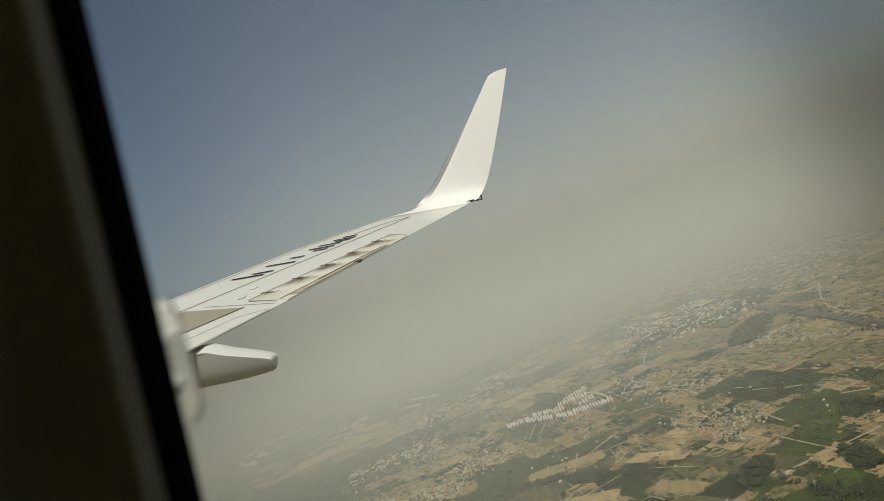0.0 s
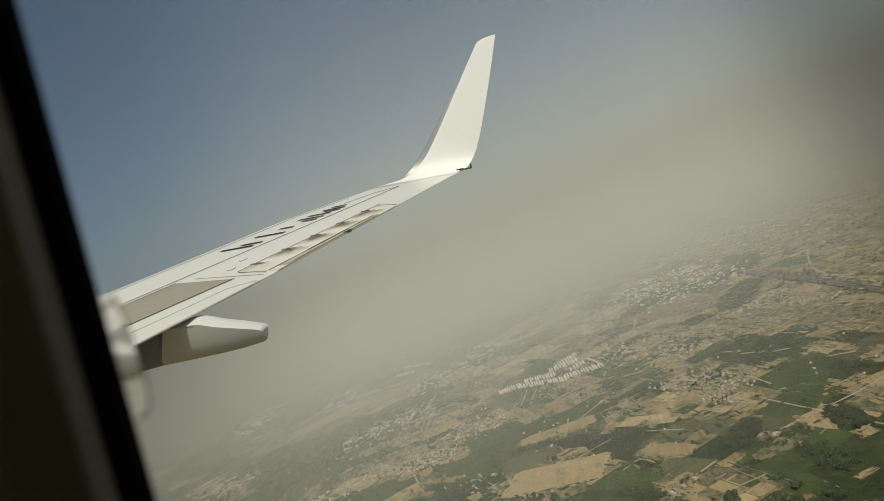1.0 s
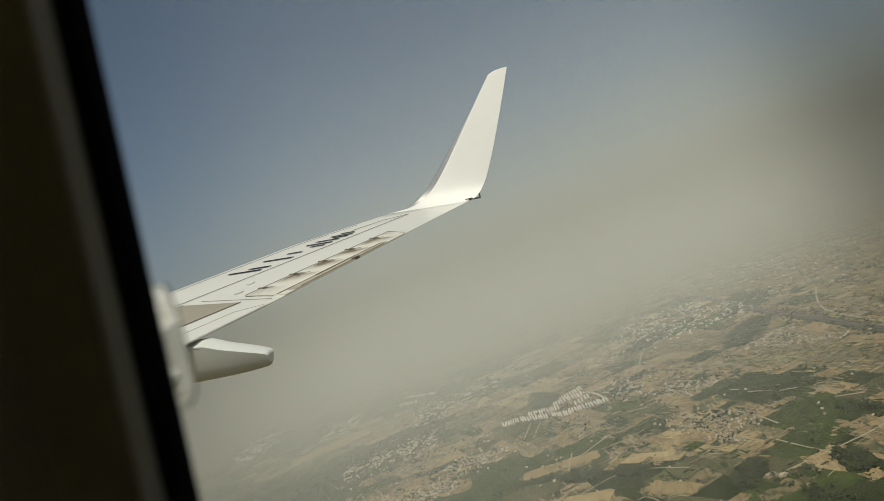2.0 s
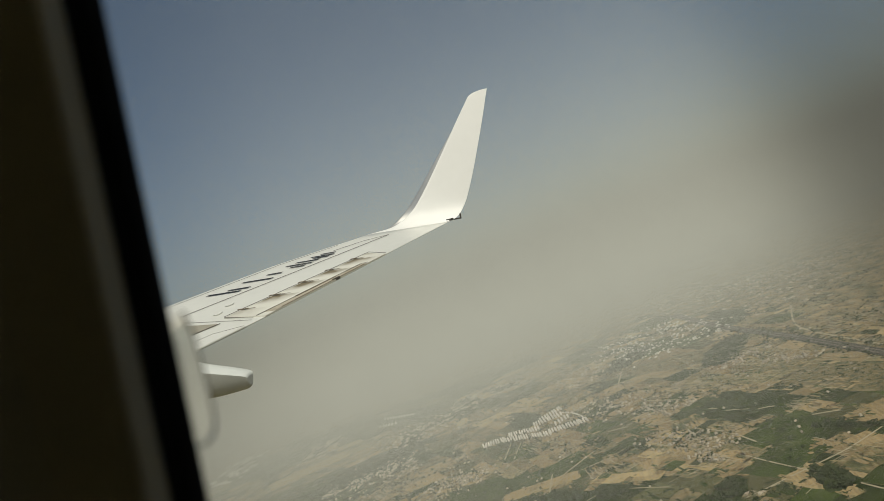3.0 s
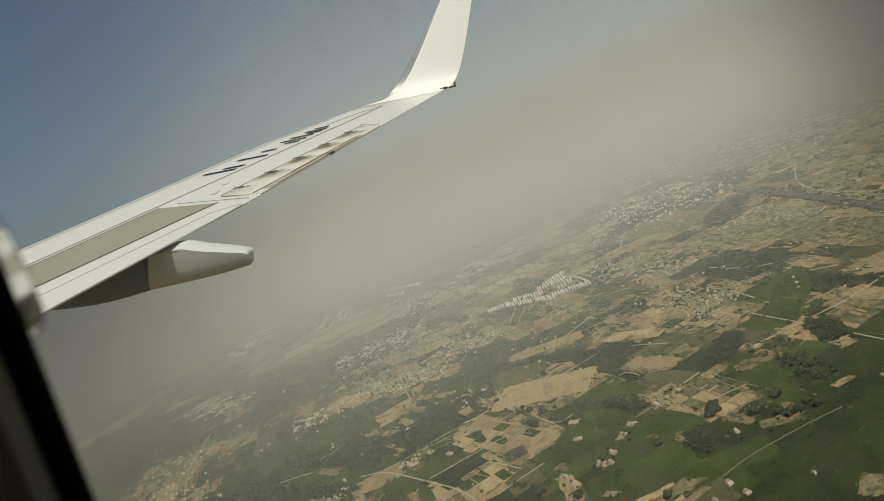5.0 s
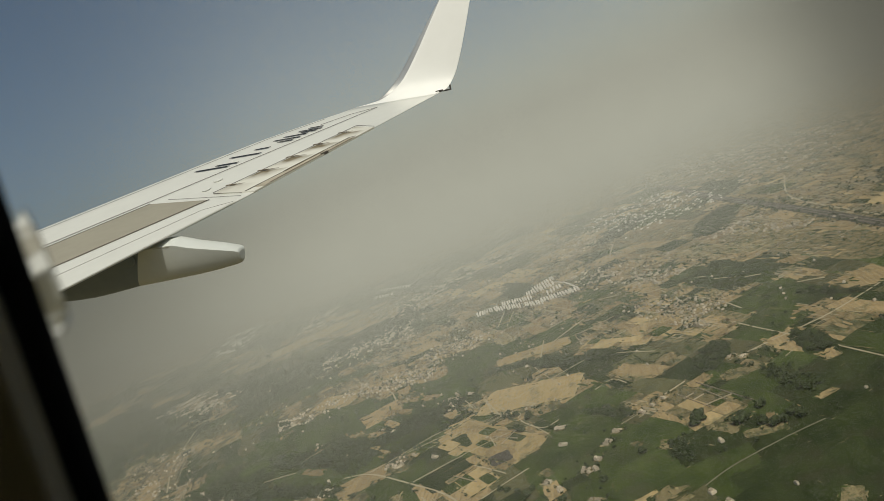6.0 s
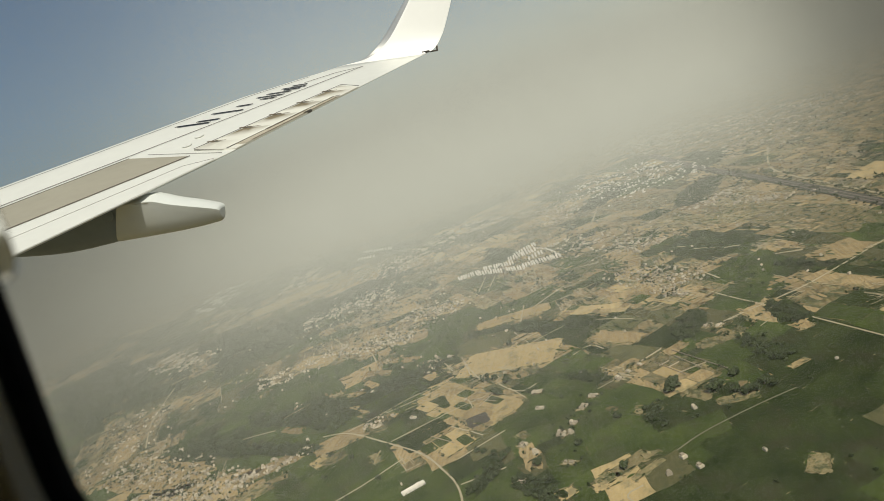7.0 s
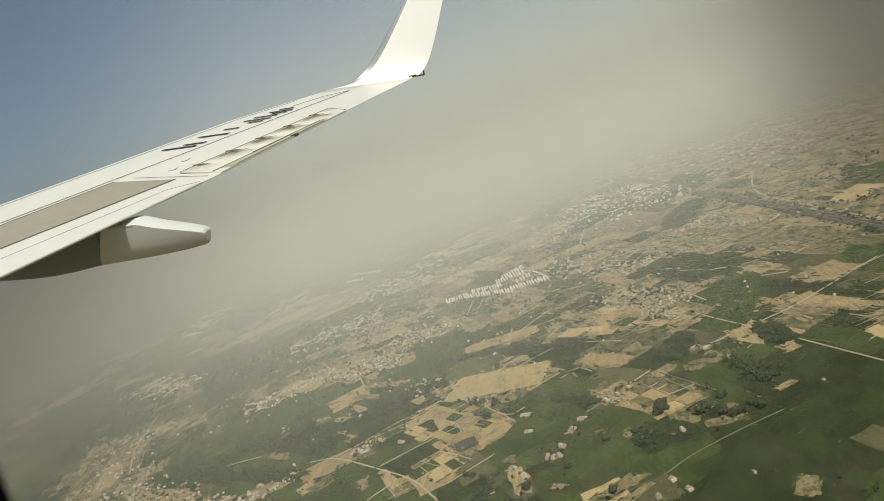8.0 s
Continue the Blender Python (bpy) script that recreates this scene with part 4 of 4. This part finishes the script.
D = math.atan(RISE)
wing_st = [(x, (x - 17) * RISE, le(x), te(x), 0.11 * (le(x) - te(x)), D) for x in (1.7, 4, 6, 8, 9, 10, 11, 11.4, 12, 13, 14, 15, 16, 16.4)] + [(16.72, -0.034, 2.08, 0.10, 0.16, D + 0.02)]
wing = mesh_object("wing", *loft(wing_st), WHITE_PAINT, airliner, smooth=True)
winglet_st = [(16.72, -0.034, 2.08, 0.10, 0.16, D + 0.02), (16.93, 0.005, 1.62, -0.01, 0.14, 0.30), (17.08, 0.075, 1.36, -0.09, 0.12, 0.66),
              (17.18, 0.19, 1.15, -0.17, 0.11, 1.0), (17.26, 0.38, 0.925, -0.275, 0.10, 1.18), (17.37, 0.80, 0.605, -0.44, 0.09, 1.28), (17.53, 1.40, 0.205, -0.64, 0.08, 1.30),
              (17.72, 2.08, -0.235, -0.85, 0.07, 1.30), (17.84, 2.50, -0.515, -0.97, 0.06, 1.30), (17.87, 2.60, -0.59, -1.0, 0.055, 1.30), (17.888, 2.66, -0.74, -1.015, 0.04, 1.30), (17.895, 2.685, -0.93, -1.025, 0.02, 1.30)]
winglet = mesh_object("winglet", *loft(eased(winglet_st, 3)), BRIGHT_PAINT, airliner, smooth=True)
for ob in (wing, winglet):
    for f in ob.data.polygons:
        f.use_smooth = f.loop_total == 4
# the bare rolled nose of the winglet, a little ahead of the painted skin
REACH = (0.02, 0.05, 0.10, 0.14, 0.15, 0.12, 0.065, -0.02)
nose_st = [(x + 0.25 * thick * math.sin(lean), z - 0.25 * thick * math.cos(lean), yl + ahead, yl - 0.10, 0.6 * thick, lean) for (x, z, yl, yt, thick, lean), ahead in zip(winglet_st, REACH)]
winglet_nose = mesh_object("leading_edge", *loft(eased(nose_st, 3)), NOSE_METAL, winglet, smooth=True)
winglet_nose["label"] = "bare grey metal leading edge"
bare_edge(wing, rows=2)
winglet["label"] = "upswept white blended winglet"


def plate(name, pts, material, parent, up=0.012, thick=0.01, label=""):
    """A thin panel that lies on the wing's upper side, its corners in plan."""
    n = len(pts)
    verts = [on_wing(x, y, up - thick) for x, y in pts] + [on_wing(x, y, up) for x, y in pts]
    faces = [tuple(range(n, 2 * n)), tuple(range(n - 1, -1, -1))] + [(i, (i + 1) % n, n + (i + 1) % n, n + i) for i in range(n)]
    ob = mesh_object(name, verts, faces, material, parent)
    if label:
        ob["label"] = label
    return ob


def seam(pts, width=0.02, parent=None, name="panel_gap", material=None, up=0.016):
    """A dark gap between panels, along a line in plan."""
    for (xa, ya), (xb, yb) in zip(pts, pts[1:]):
        d = math.hypot(xb - xa, yb - ya)
        ox, oy = -(yb - ya) / d * width / 2, (xb - xa) / d * width / 2
        plate(name, [(xa + ox, ya + oy), (xa - ox, ya - oy), (xb - ox, yb - oy), (xb + ox, yb + oy)], material or DARK_GAP, parent, up - 0.003, 0.004)


def line1(x):
    return 1.35 + (16.3 - x) * 0.617


def line2(x):
    return 2.88 + (11.48 - x) * 0.64


seam([(5.5, line1(5.5)), (16.3, 1.35)], 0.016, wing)
seam([(16.3, 1.35), (16.05, 1.85), (15.5, 2.35)], 0.012, wing)
seam([(5.5, le(5.5) - 0.55), (15.0, le(15.0) - 0.42), (16.0, le(16.0) - 0.38)], 0.008, wing)
xs = [5.6, 7.4, 9.2, 11.7]
for a, b in zip(xs, xs[1:]):
    bo = b - 0.24 if b == 11.7 else b - 0.001
    plate("spoiler", [(a + 0.001, line1(a) - 0.14), (a + 0.001, line2(a) + 0.02), (bo, line2(bo) + 0.02), (b - 0.001, line1(b) - 0.16)], GREY_PAINT, wing, 0.014, 0.02, "beige-grey spoiler panel")
seam([(5.6, line2(5.6)), (11.48, 2.88)], 0.020, wing)
for x in xs[:-1]:
    seam([(x, line1(x) - 0.14), (x, line2(x) + 0.02)], 0.018, wing, up=0.022)
seam([(5.6, line1(5.6) - 0.15), (11.7, line1(11.7) - 0.17)], 0.014, wing, up=0.022)
flap = plate("flap", [(5.5, line2(5.5) - 0.03), (5.5, te(5.5)), (11.2, te(11.2) + 0.02), (11.3, 2.95)], WHITE_PAINT, wing, 0.01, 0.03, "white trailing-edge flap")
seam([(5.5, line2(5.5) - 0.62), (11.0, line2(11.0) - 0.42), (11.2, te(11.2) + 0.05)], 0.007, wing)
seam([(11.80, 3.75), (11.44, 2.34)], 0.006, wing)


def hinge(x):
    return 2.93 + (11.77 - x) * 0.50


aileron = plate("aileron", [(11.75, hinge(11.75)), (11.55, te(11.55)), (14.5, te(14.5)), (14.8, hinge(14.8))], STAINED, wing, 0.016, 0.03, "white aileron with stained hinges")
seam([(11.75, hinge(11.75)), (14.82, hinge(14.82)), (14.52, te(14.52))], 0.017, wing, up=0.032)
seam([(11.55, te(11.55) + 0.2), (11.75, hinge(11.75))], 0.010, wing, up=0.022)
plate("aileron_tab", [(11.75, te(11.75) + 0.17), (11.75, te(11.75)), (13.95, te(13.95)), (13.95, te(13.95) + 0.11)], SMEAR_PAINT, wing, 0.021, 0.004, "stained aileron tab")
seam([(11.6, te(11.6) + 0.19), (12.4, te(12.4) + 0.155)], 0.016, wing, up=0.028)
seam([(12.4, te(12.4) + 0.155), (13.3, te(13.3) + 0.13)], 0.045, wing, material=GRIME, up=0.028)
seam([(12.4, te(12.4) + 0.16), (13.3, te(13.3) + 0.135), (13.95, te(13.95) + 0.11), (14.0, te(14.0) + 0.01)], 0.016, wing, up=0.031)
seam([(11.9, te(11.9) + 0.015), (13.9, te(13.9) + 0.012)], 0.022, wing, material=GRIME, up=0.026)
for x, big in ((12.03, 0.9), (12.625, 1.1), (13.22, 1.1), (13.815, 0.9), (14.41, 0.8)):
    plate("hinge_cover", [(x + 0.012, hinge(x) + 0.06), (x + 0.02, hinge(x) - 0.06), (x + 0.01, hinge(x) - 0.30 * big), (x - 0.018, hinge(x) - 0.08), (x - 0.012, hinge(x) + 0.05)], GRIME, wing, 0.031, 0.004, "brown-stained hinge cover on the aileron")
    plate("hinge_arm", [(x + 0.018, hinge(x) + 0.05), (x + 0.022, hinge(x) - 0.03), (x + 0.012, hinge(x) - 0.15 * big), (x, hinge(x) - 0.03), (x, hinge(x) + 0.04)], GRIME, wing, 0.036, 0.004)
plate("tab_fitting", [(13.10, te(13.10) + 0.045), (13.10, te(13.10) + 0.005), (13.22, te(13.22) - 0.015), (13.25, te(13.25) + 0.03)], DARK_GAP, wing, 0.034, 0.04)
for x, y in ((12.06, 3.21), (12.52, 3.22)):
    plate("access_panel", [(x + 0.10 * math.cos(i * math.tau / 14), y + 0.07 * math.sin(i * math.tau / 14)) for i in range(14)], WHITE_PAINT, wing, 0.018, 0.01, "faint oval access panel")
# plain bars stand for the painted marking
for x, strokes in ((13.30, ((0.0, 0.0, 0.62), (0.17, 0.0, 0.40))), (13.84, ((0.06, 0.0, 0.58),)), (14.24, ((0.0, 0.16, 0.28),)),
                   (14.55, ((0.0, 0.0, 0.28), (0.16, 0.0, 0.52))), (14.88, ((0.02, 0.04, 0.46), (0.18, 0.0, 0.30))), (15.18, ((0.0, 0.0, 0.46), (0.16, 0.12, 0.28)))):
    for dx, dy, ln in strokes:
        xa = x + dx
        ya = line1(xa) + 0.20 + dy
        plate("marking_bar", [(xa - 0.012, ya + 0.010), (xa + 0.042, ya - 0.024), (xa + 0.014, ya + ln - 0.024), (xa - 0.040, ya + ln + 0.010)], MARK_BLACK, wing, 0.02, 0.006)



TOP_SHELL = [(-1.0, 0.905), (-0.34, 1.0), (0.34, 1.0), (1.0, 0.905)]
LOW_SHELL = [(1.0, 0.905), (0.88, 0.63), (0.70, 0.38), (0.53, 0.18), (0.30, 0.05), (0.0, 0.0), (-0.30, 0.05), (-0.53, 0.18), (-0.70, 0.38), (-0.88, 0.63), (-1.0, 0.905)]


def rake(y):
    """The joint between the two halves leans forward towards its foot."""
    return 0.28 * min(1.0, max(0.0, (y - 2.6) / 0.6))


def canoe(cx, st, name, label, parent, material):
    """A length of the flap track fairing: a canoe with a creased top that hangs under the flap."""
    verts, faces = [], []
    st = eased(st, 3)
    for prof in (TOP_SHELL, LOW_SHELL):
        n, k0 = len(prof), len(verts)
        for y, zt, zb, w in st:
            verts += [(cx + px * w, y + rake(y) * (1 - pz), zb + (zt - zb) * pz) for px, pz in prof]
        for k in range(len(st) - 1):
            faces += [(k0 + k * n + i, k0 + (k + 1) * n + i, k0 + (k + 1) * n + i + 1, k0 + k * n + i + 1) for i in range(n - 1)]
    for k, turn in ((0, 1), (len(st) - 1, -1)):
        y, zt, zb, w = st[k]
        rim = [(cx + px * w, y + rake(y) * (1 - pz), zb + (zt - zb) * pz) for px, pz in TOP_SHELL[:-1] + LOW_SHELL[:-1]]
        k0 = len(verts)
        verts += rim
        faces.append(tuple(range(k0, k0 + len(rim)))[::turn])
    ob = mesh_object(name, verts, faces, material, parent, smooth=True)
    ob["label"] = label
    for f in ob.data.polygons:
        f.use_smooth = f.loop_total == 4
    return ob


fairing = canoe(10.20, [(3.235, -0.930, -1.530, 0.208), (2.916, -0.918, -1.500, 0.206), (2.748, -0.920, -1.482, 0.201), (2.542, -0.990, -1.460, 0.192), (2.260, -1.062, -1.430, 0.178),
                        (2.010, -1.130, -1.392, 0.150), (1.945, -1.152, -1.378, 0.136), (1.906, -1.175, -1.356, 0.116), (1.892, -1.205, -1.328, 0.088)],
                "flap_track_fairing", "white canoe-shaped flap track fairing", airliner, FAIRING_WHITE)
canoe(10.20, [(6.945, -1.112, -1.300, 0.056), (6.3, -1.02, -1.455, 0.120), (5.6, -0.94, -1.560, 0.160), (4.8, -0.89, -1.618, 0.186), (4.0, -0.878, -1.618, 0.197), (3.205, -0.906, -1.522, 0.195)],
      "fixed_fairing", "fixed forward half of the fairing, its grey holding the flap's shade", fairing, FAIRING_SHADE_GREY)
mesh_object("access_cover", *loft_disc(9.998, 3.44, -1.10, 0.09), FAIRING_SHADE_GREY, fairing)

# shade line under the fairing's crease, put in as a thin grey strip
mesh_object("latch_seam", *box(9.999, 2.98, -0.990, 0.008, 0.36, 0.006), GREY_PAINT, fairing)

# light fitting at the wing tip's trailing edge
tip_light = mesh_object("tail_light_fitting", *joined([box(16.98, -0.03, -0.03, 0.035, 0.16, 0.03, 0.4), box(17.05, -0.10, -0.03, 0.035, 0.035, 0.11, 0.2), box(16.85, 0.05, -0.02, 0.26, 0.026, 0.022, -0.3), box(16.80, 0.10, 0.0, 0.22, 0.022, 0.02, -0.5)]), DARK_GAP, winglet)
tip_light["label"] = "small dark tail light fitting"

# ================= cabin =================
WX, WY = 1.80, -2.49
OPEN_W, OPEN_H, OPEN_Z = 0.48, 0.62, 0.93


def rounded(w, h, r, n=10):
    """A rounded rectangle, in y and z round its middle."""
    pts = []
    for sy, sz, a0 in ((1, 1, 0), (-1, 1, 90), (-1, -1, 180), (1, -1, 270)):
        for k in range(n + 1):
            a = radians(a0 + 90 * k / n)
            pts.append((sy * (w / 2 - r) + r * math.cos(a), sz * (h / 2 - r) + r * math.sin(a)))
    return pts


MID_Y = WY - OPEN_W / 2


def tube(rings, material, name, label=""):
    """A ring-shaped part round the window: each ring gives its place across the wall and how far it stands out from the opening."""
    verts, faces, n = [], [], None
    for x, grow in rings:
        pts = rounded(OPEN_W + 2 * grow, OPEN_H + 2 * grow, 0.12 + grow)
        n = len(pts)
        verts += [(x, MID_Y + y, OPEN_Z + z) for y, z in pts]
    for k in range(len(rings) - 1):
        faces += [(k * n + i, k * n + (i + 1) % n, (k + 1) * n + (i + 1) % n, (k + 1) * n + i) for i in range(n)]
    ob = mesh_object(name, verts, faces, material, airliner, smooth=False)
    if label:
        ob["label"] = label
    return ob


tube([(1.801, 0.03), (1.800, 0.0), (1.798, 0.0), (1.793, 0.003), (1.788, 0.0114), (1.792, 0.016), (1.801, 0.03)], RUBBER, "window_seal", "black rubber window seal")
tube([(1.792, 0.0112), (1.788, 0.0116), (1.7785, 0.0140), (1.7765, 0.0155), (1.7775, 0.018)], CABIN_LIGHT, "window_trim", "pale plastic window trim")
tube([(1.779, 0.0165), (1.776, 0.030), (1.768, 0.055), (1.745, 0.080), (1.70, 0.100), (1.655, 0.114), (1.645, 0.119), (1.655, 0.125)], CABIN, "window_reveal", "beige plastic window surround")


GLASS = bpy.data.materials.new("clear_acrylic")
GLASS.use_nodes = True
_g = GLASS.node_tree.nodes["Principled BSDF"]
_g.inputs["Transmission Weight"].default_value, _g.inputs["IOR"].default_value, _g.inputs["Roughness"].default_value = 1.0, 1.49, 0.07
_g.inputs["Base Color"].default_value = (0.96, 0.955, 0.94, 1)
LIP = ((0.908, 0.0070), (0.896, 0.0100), (0.870, 0.0118), (0.854, 0.0118), (0.847, 0.0096), (0.843, 0.0050), (0.841, 0.0008))
verts, faces = [], []
for z, deep in LIP:
    verts += [(1.8015, WY + 0.004, z), (1.8015, WY - deep, z), (1.8015 + 0.0032 * deep / 0.0115, WY - deep + 0.0027, z), (1.8020, WY + 0.004, z)]
for k in range(len(LIP) - 1):
    faces += [(4 * k + i, 4 * k + (i + 1) % 4, 4 * k + 4 + (i + 1) % 4, 4 * k + 4 + i) for i in range(4)]
faces += [(3, 2, 1, 0), tuple(4 * len(LIP) - 4 + i for i in range(4))]
pane_lip = mesh_object("pane_lip", verts, faces, GLASS, airliner)
pane_lip["label"] = "clear bevelled acrylic lip on the window pane"
lip_bm = bmesh.new()
lip_bm.from_mesh(pane_lip.data)
bmesh.ops.recalc_face_normals(lip_bm, faces=lip_bm.faces)
lip_bm.to_mesh(pane_lip.data)
lip_bm.free()


def wall_with_opening():
    pts = rounded(OPEN_W + 0.24, OPEN_H + 0.24, 0.24)
    n = len(pts)
    big = []
    for y, z in pts:
        k = max(abs(y) / 1.6, abs(z) / 0.68)
        big.append((y / k, z / k))
    verts = []
    for x in (1.655, 1.80):
        verts += [(x, MID_Y + y, OPEN_Z + z) for y, z in pts] + [(x, MID_Y + y, OPEN_Z + z) for y, z in big]
    faces = []
    for i in range(n):
        j = (i + 1) % n
        faces += [(i, j, n + j, n + i), (2 * n + i, 3 * n + i, 3 * n + j, 2 * n + j), (n + i, n + j, 3 * n + j, 3 * n + i), (i, 2 * n + i, 2 * n + j, j)]
    ob = mesh_object("cabin_side_panel", verts, faces, CABIN, airliner)
    ob["label"] = "dark unlit beige cabin side wall"


wall_with_opening()


def fuselage_tube():
    """A round hull with window openings along both sides; its side stays open outside the seat's own window panel."""
    rings, around = 92, 72
    y0, y1, zc = -9.0, 14.0, 0.60
    verts, faces = [], []
    for r in (2.06, 2.00):
        for i in range(rings + 1):
            y = y0 + (y1 - y0) * i / rings
            verts += [(r * math.cos(k * math.tau / around), y, zc + r * math.sin(k * math.tau / around)) for k in range(around)]
    layer = (rings + 1) * around
    for i in range(rings):
        y = y0 + (y1 - y0) * (i + 0.5) / rings
        for k in range(around):
            a = (k + 0.5) * math.tau / around
            z = zc + 2.0 * math.sin(a)
            own = math.cos(a) > 0 and abs(y - MID_Y) < 0.62 and abs(z - OPEN_Z) < 0.55
            pane = 0.78 < z < 1.15 and i % 2 == 0 and abs(math.cos(a)) > 0.8
            if own or pane:
                continue
            q = (i * around + k, i * around + (k + 1) % around, (i + 1) * around + (k + 1) % around, (i + 1) * around + k)
            faces += [q, tuple(layer + v for v in q[::-1])]
    for i in (0, rings):
        faces.append(tuple(i * around + k for k in range(around)))
    ob = mesh_object("fuselage", verts, faces, WHITE_PAINT, airliner, smooth=True)
    ob.data.materials.append(CABIN)
    for f in ob.data.polygons:
        if f.loop_total == 4 and f.vertices[0] >= layer:
            f.material_index = 1
        f.use_smooth = f.loop_total == 4
    ob["label"] = "plain white round fuselage with window openings"


fuselage_tube()
mesh_object("cabin_floor", *box(0, MID_Y, -0.42, 3.2, 7.0, 0.1), CABIN, airliner)

# ================= haze =================
# Haze put into shape and colour: a sheet of fine level wisps round the climbing airliner, thick low down and thinning
# out above the horizon.
HAZE_MID, HAZE_R = (-40.0, -90.0), 190.0


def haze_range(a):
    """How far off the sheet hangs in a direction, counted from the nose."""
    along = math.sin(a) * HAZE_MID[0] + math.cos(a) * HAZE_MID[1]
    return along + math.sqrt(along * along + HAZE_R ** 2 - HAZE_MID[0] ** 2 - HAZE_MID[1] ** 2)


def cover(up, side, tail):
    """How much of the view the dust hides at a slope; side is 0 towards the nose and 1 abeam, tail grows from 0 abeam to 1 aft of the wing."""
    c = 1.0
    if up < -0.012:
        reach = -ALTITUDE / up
        # thinner aft and towards the nose: vignette dimming put into the wisps
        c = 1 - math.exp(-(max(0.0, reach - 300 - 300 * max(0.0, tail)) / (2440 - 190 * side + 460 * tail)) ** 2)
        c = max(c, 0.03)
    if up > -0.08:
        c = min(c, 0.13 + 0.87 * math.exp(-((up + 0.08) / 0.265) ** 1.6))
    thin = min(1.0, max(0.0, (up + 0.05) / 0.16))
    # thinner again high up towards the nose, for the same added dimming
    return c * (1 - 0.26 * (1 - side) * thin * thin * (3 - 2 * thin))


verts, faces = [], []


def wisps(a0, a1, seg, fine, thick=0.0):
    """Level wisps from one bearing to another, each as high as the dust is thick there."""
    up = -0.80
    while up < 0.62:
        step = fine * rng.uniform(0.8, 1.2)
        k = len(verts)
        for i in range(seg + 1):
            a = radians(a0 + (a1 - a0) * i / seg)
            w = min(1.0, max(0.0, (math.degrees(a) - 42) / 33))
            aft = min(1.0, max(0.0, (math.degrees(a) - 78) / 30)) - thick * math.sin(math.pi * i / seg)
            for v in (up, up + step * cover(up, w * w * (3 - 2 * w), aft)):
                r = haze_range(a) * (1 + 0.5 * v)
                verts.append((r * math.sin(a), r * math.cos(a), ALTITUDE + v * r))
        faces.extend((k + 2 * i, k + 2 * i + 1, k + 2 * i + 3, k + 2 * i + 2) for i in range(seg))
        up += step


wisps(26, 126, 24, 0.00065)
# unseen wisps behind the seat, added extra thick to brighten the fairing's side
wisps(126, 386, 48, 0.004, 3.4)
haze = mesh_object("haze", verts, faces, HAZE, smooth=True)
tagged(haze, "sheet of wisps coloured as grey-brown dust haze", "haze", kind="stuff")

# ================= field parcels =================
far = {}
for i, (rim, stuff, lift) in enumerate(field_parts):
    v, f = prism(rim, 0.0, lift)
    if i < 300:
        mesh_object("field_parcel", v, f, stuff, ground)
    else:
        far.setdefault(stuff.name, (stuff, []))[1].append((v, f))
for stuff, pieces in far.values():
    ob = mesh_object("far_field_parcels", *joined(pieces), stuff, ground)
    tagged(ob, kind="stuff")
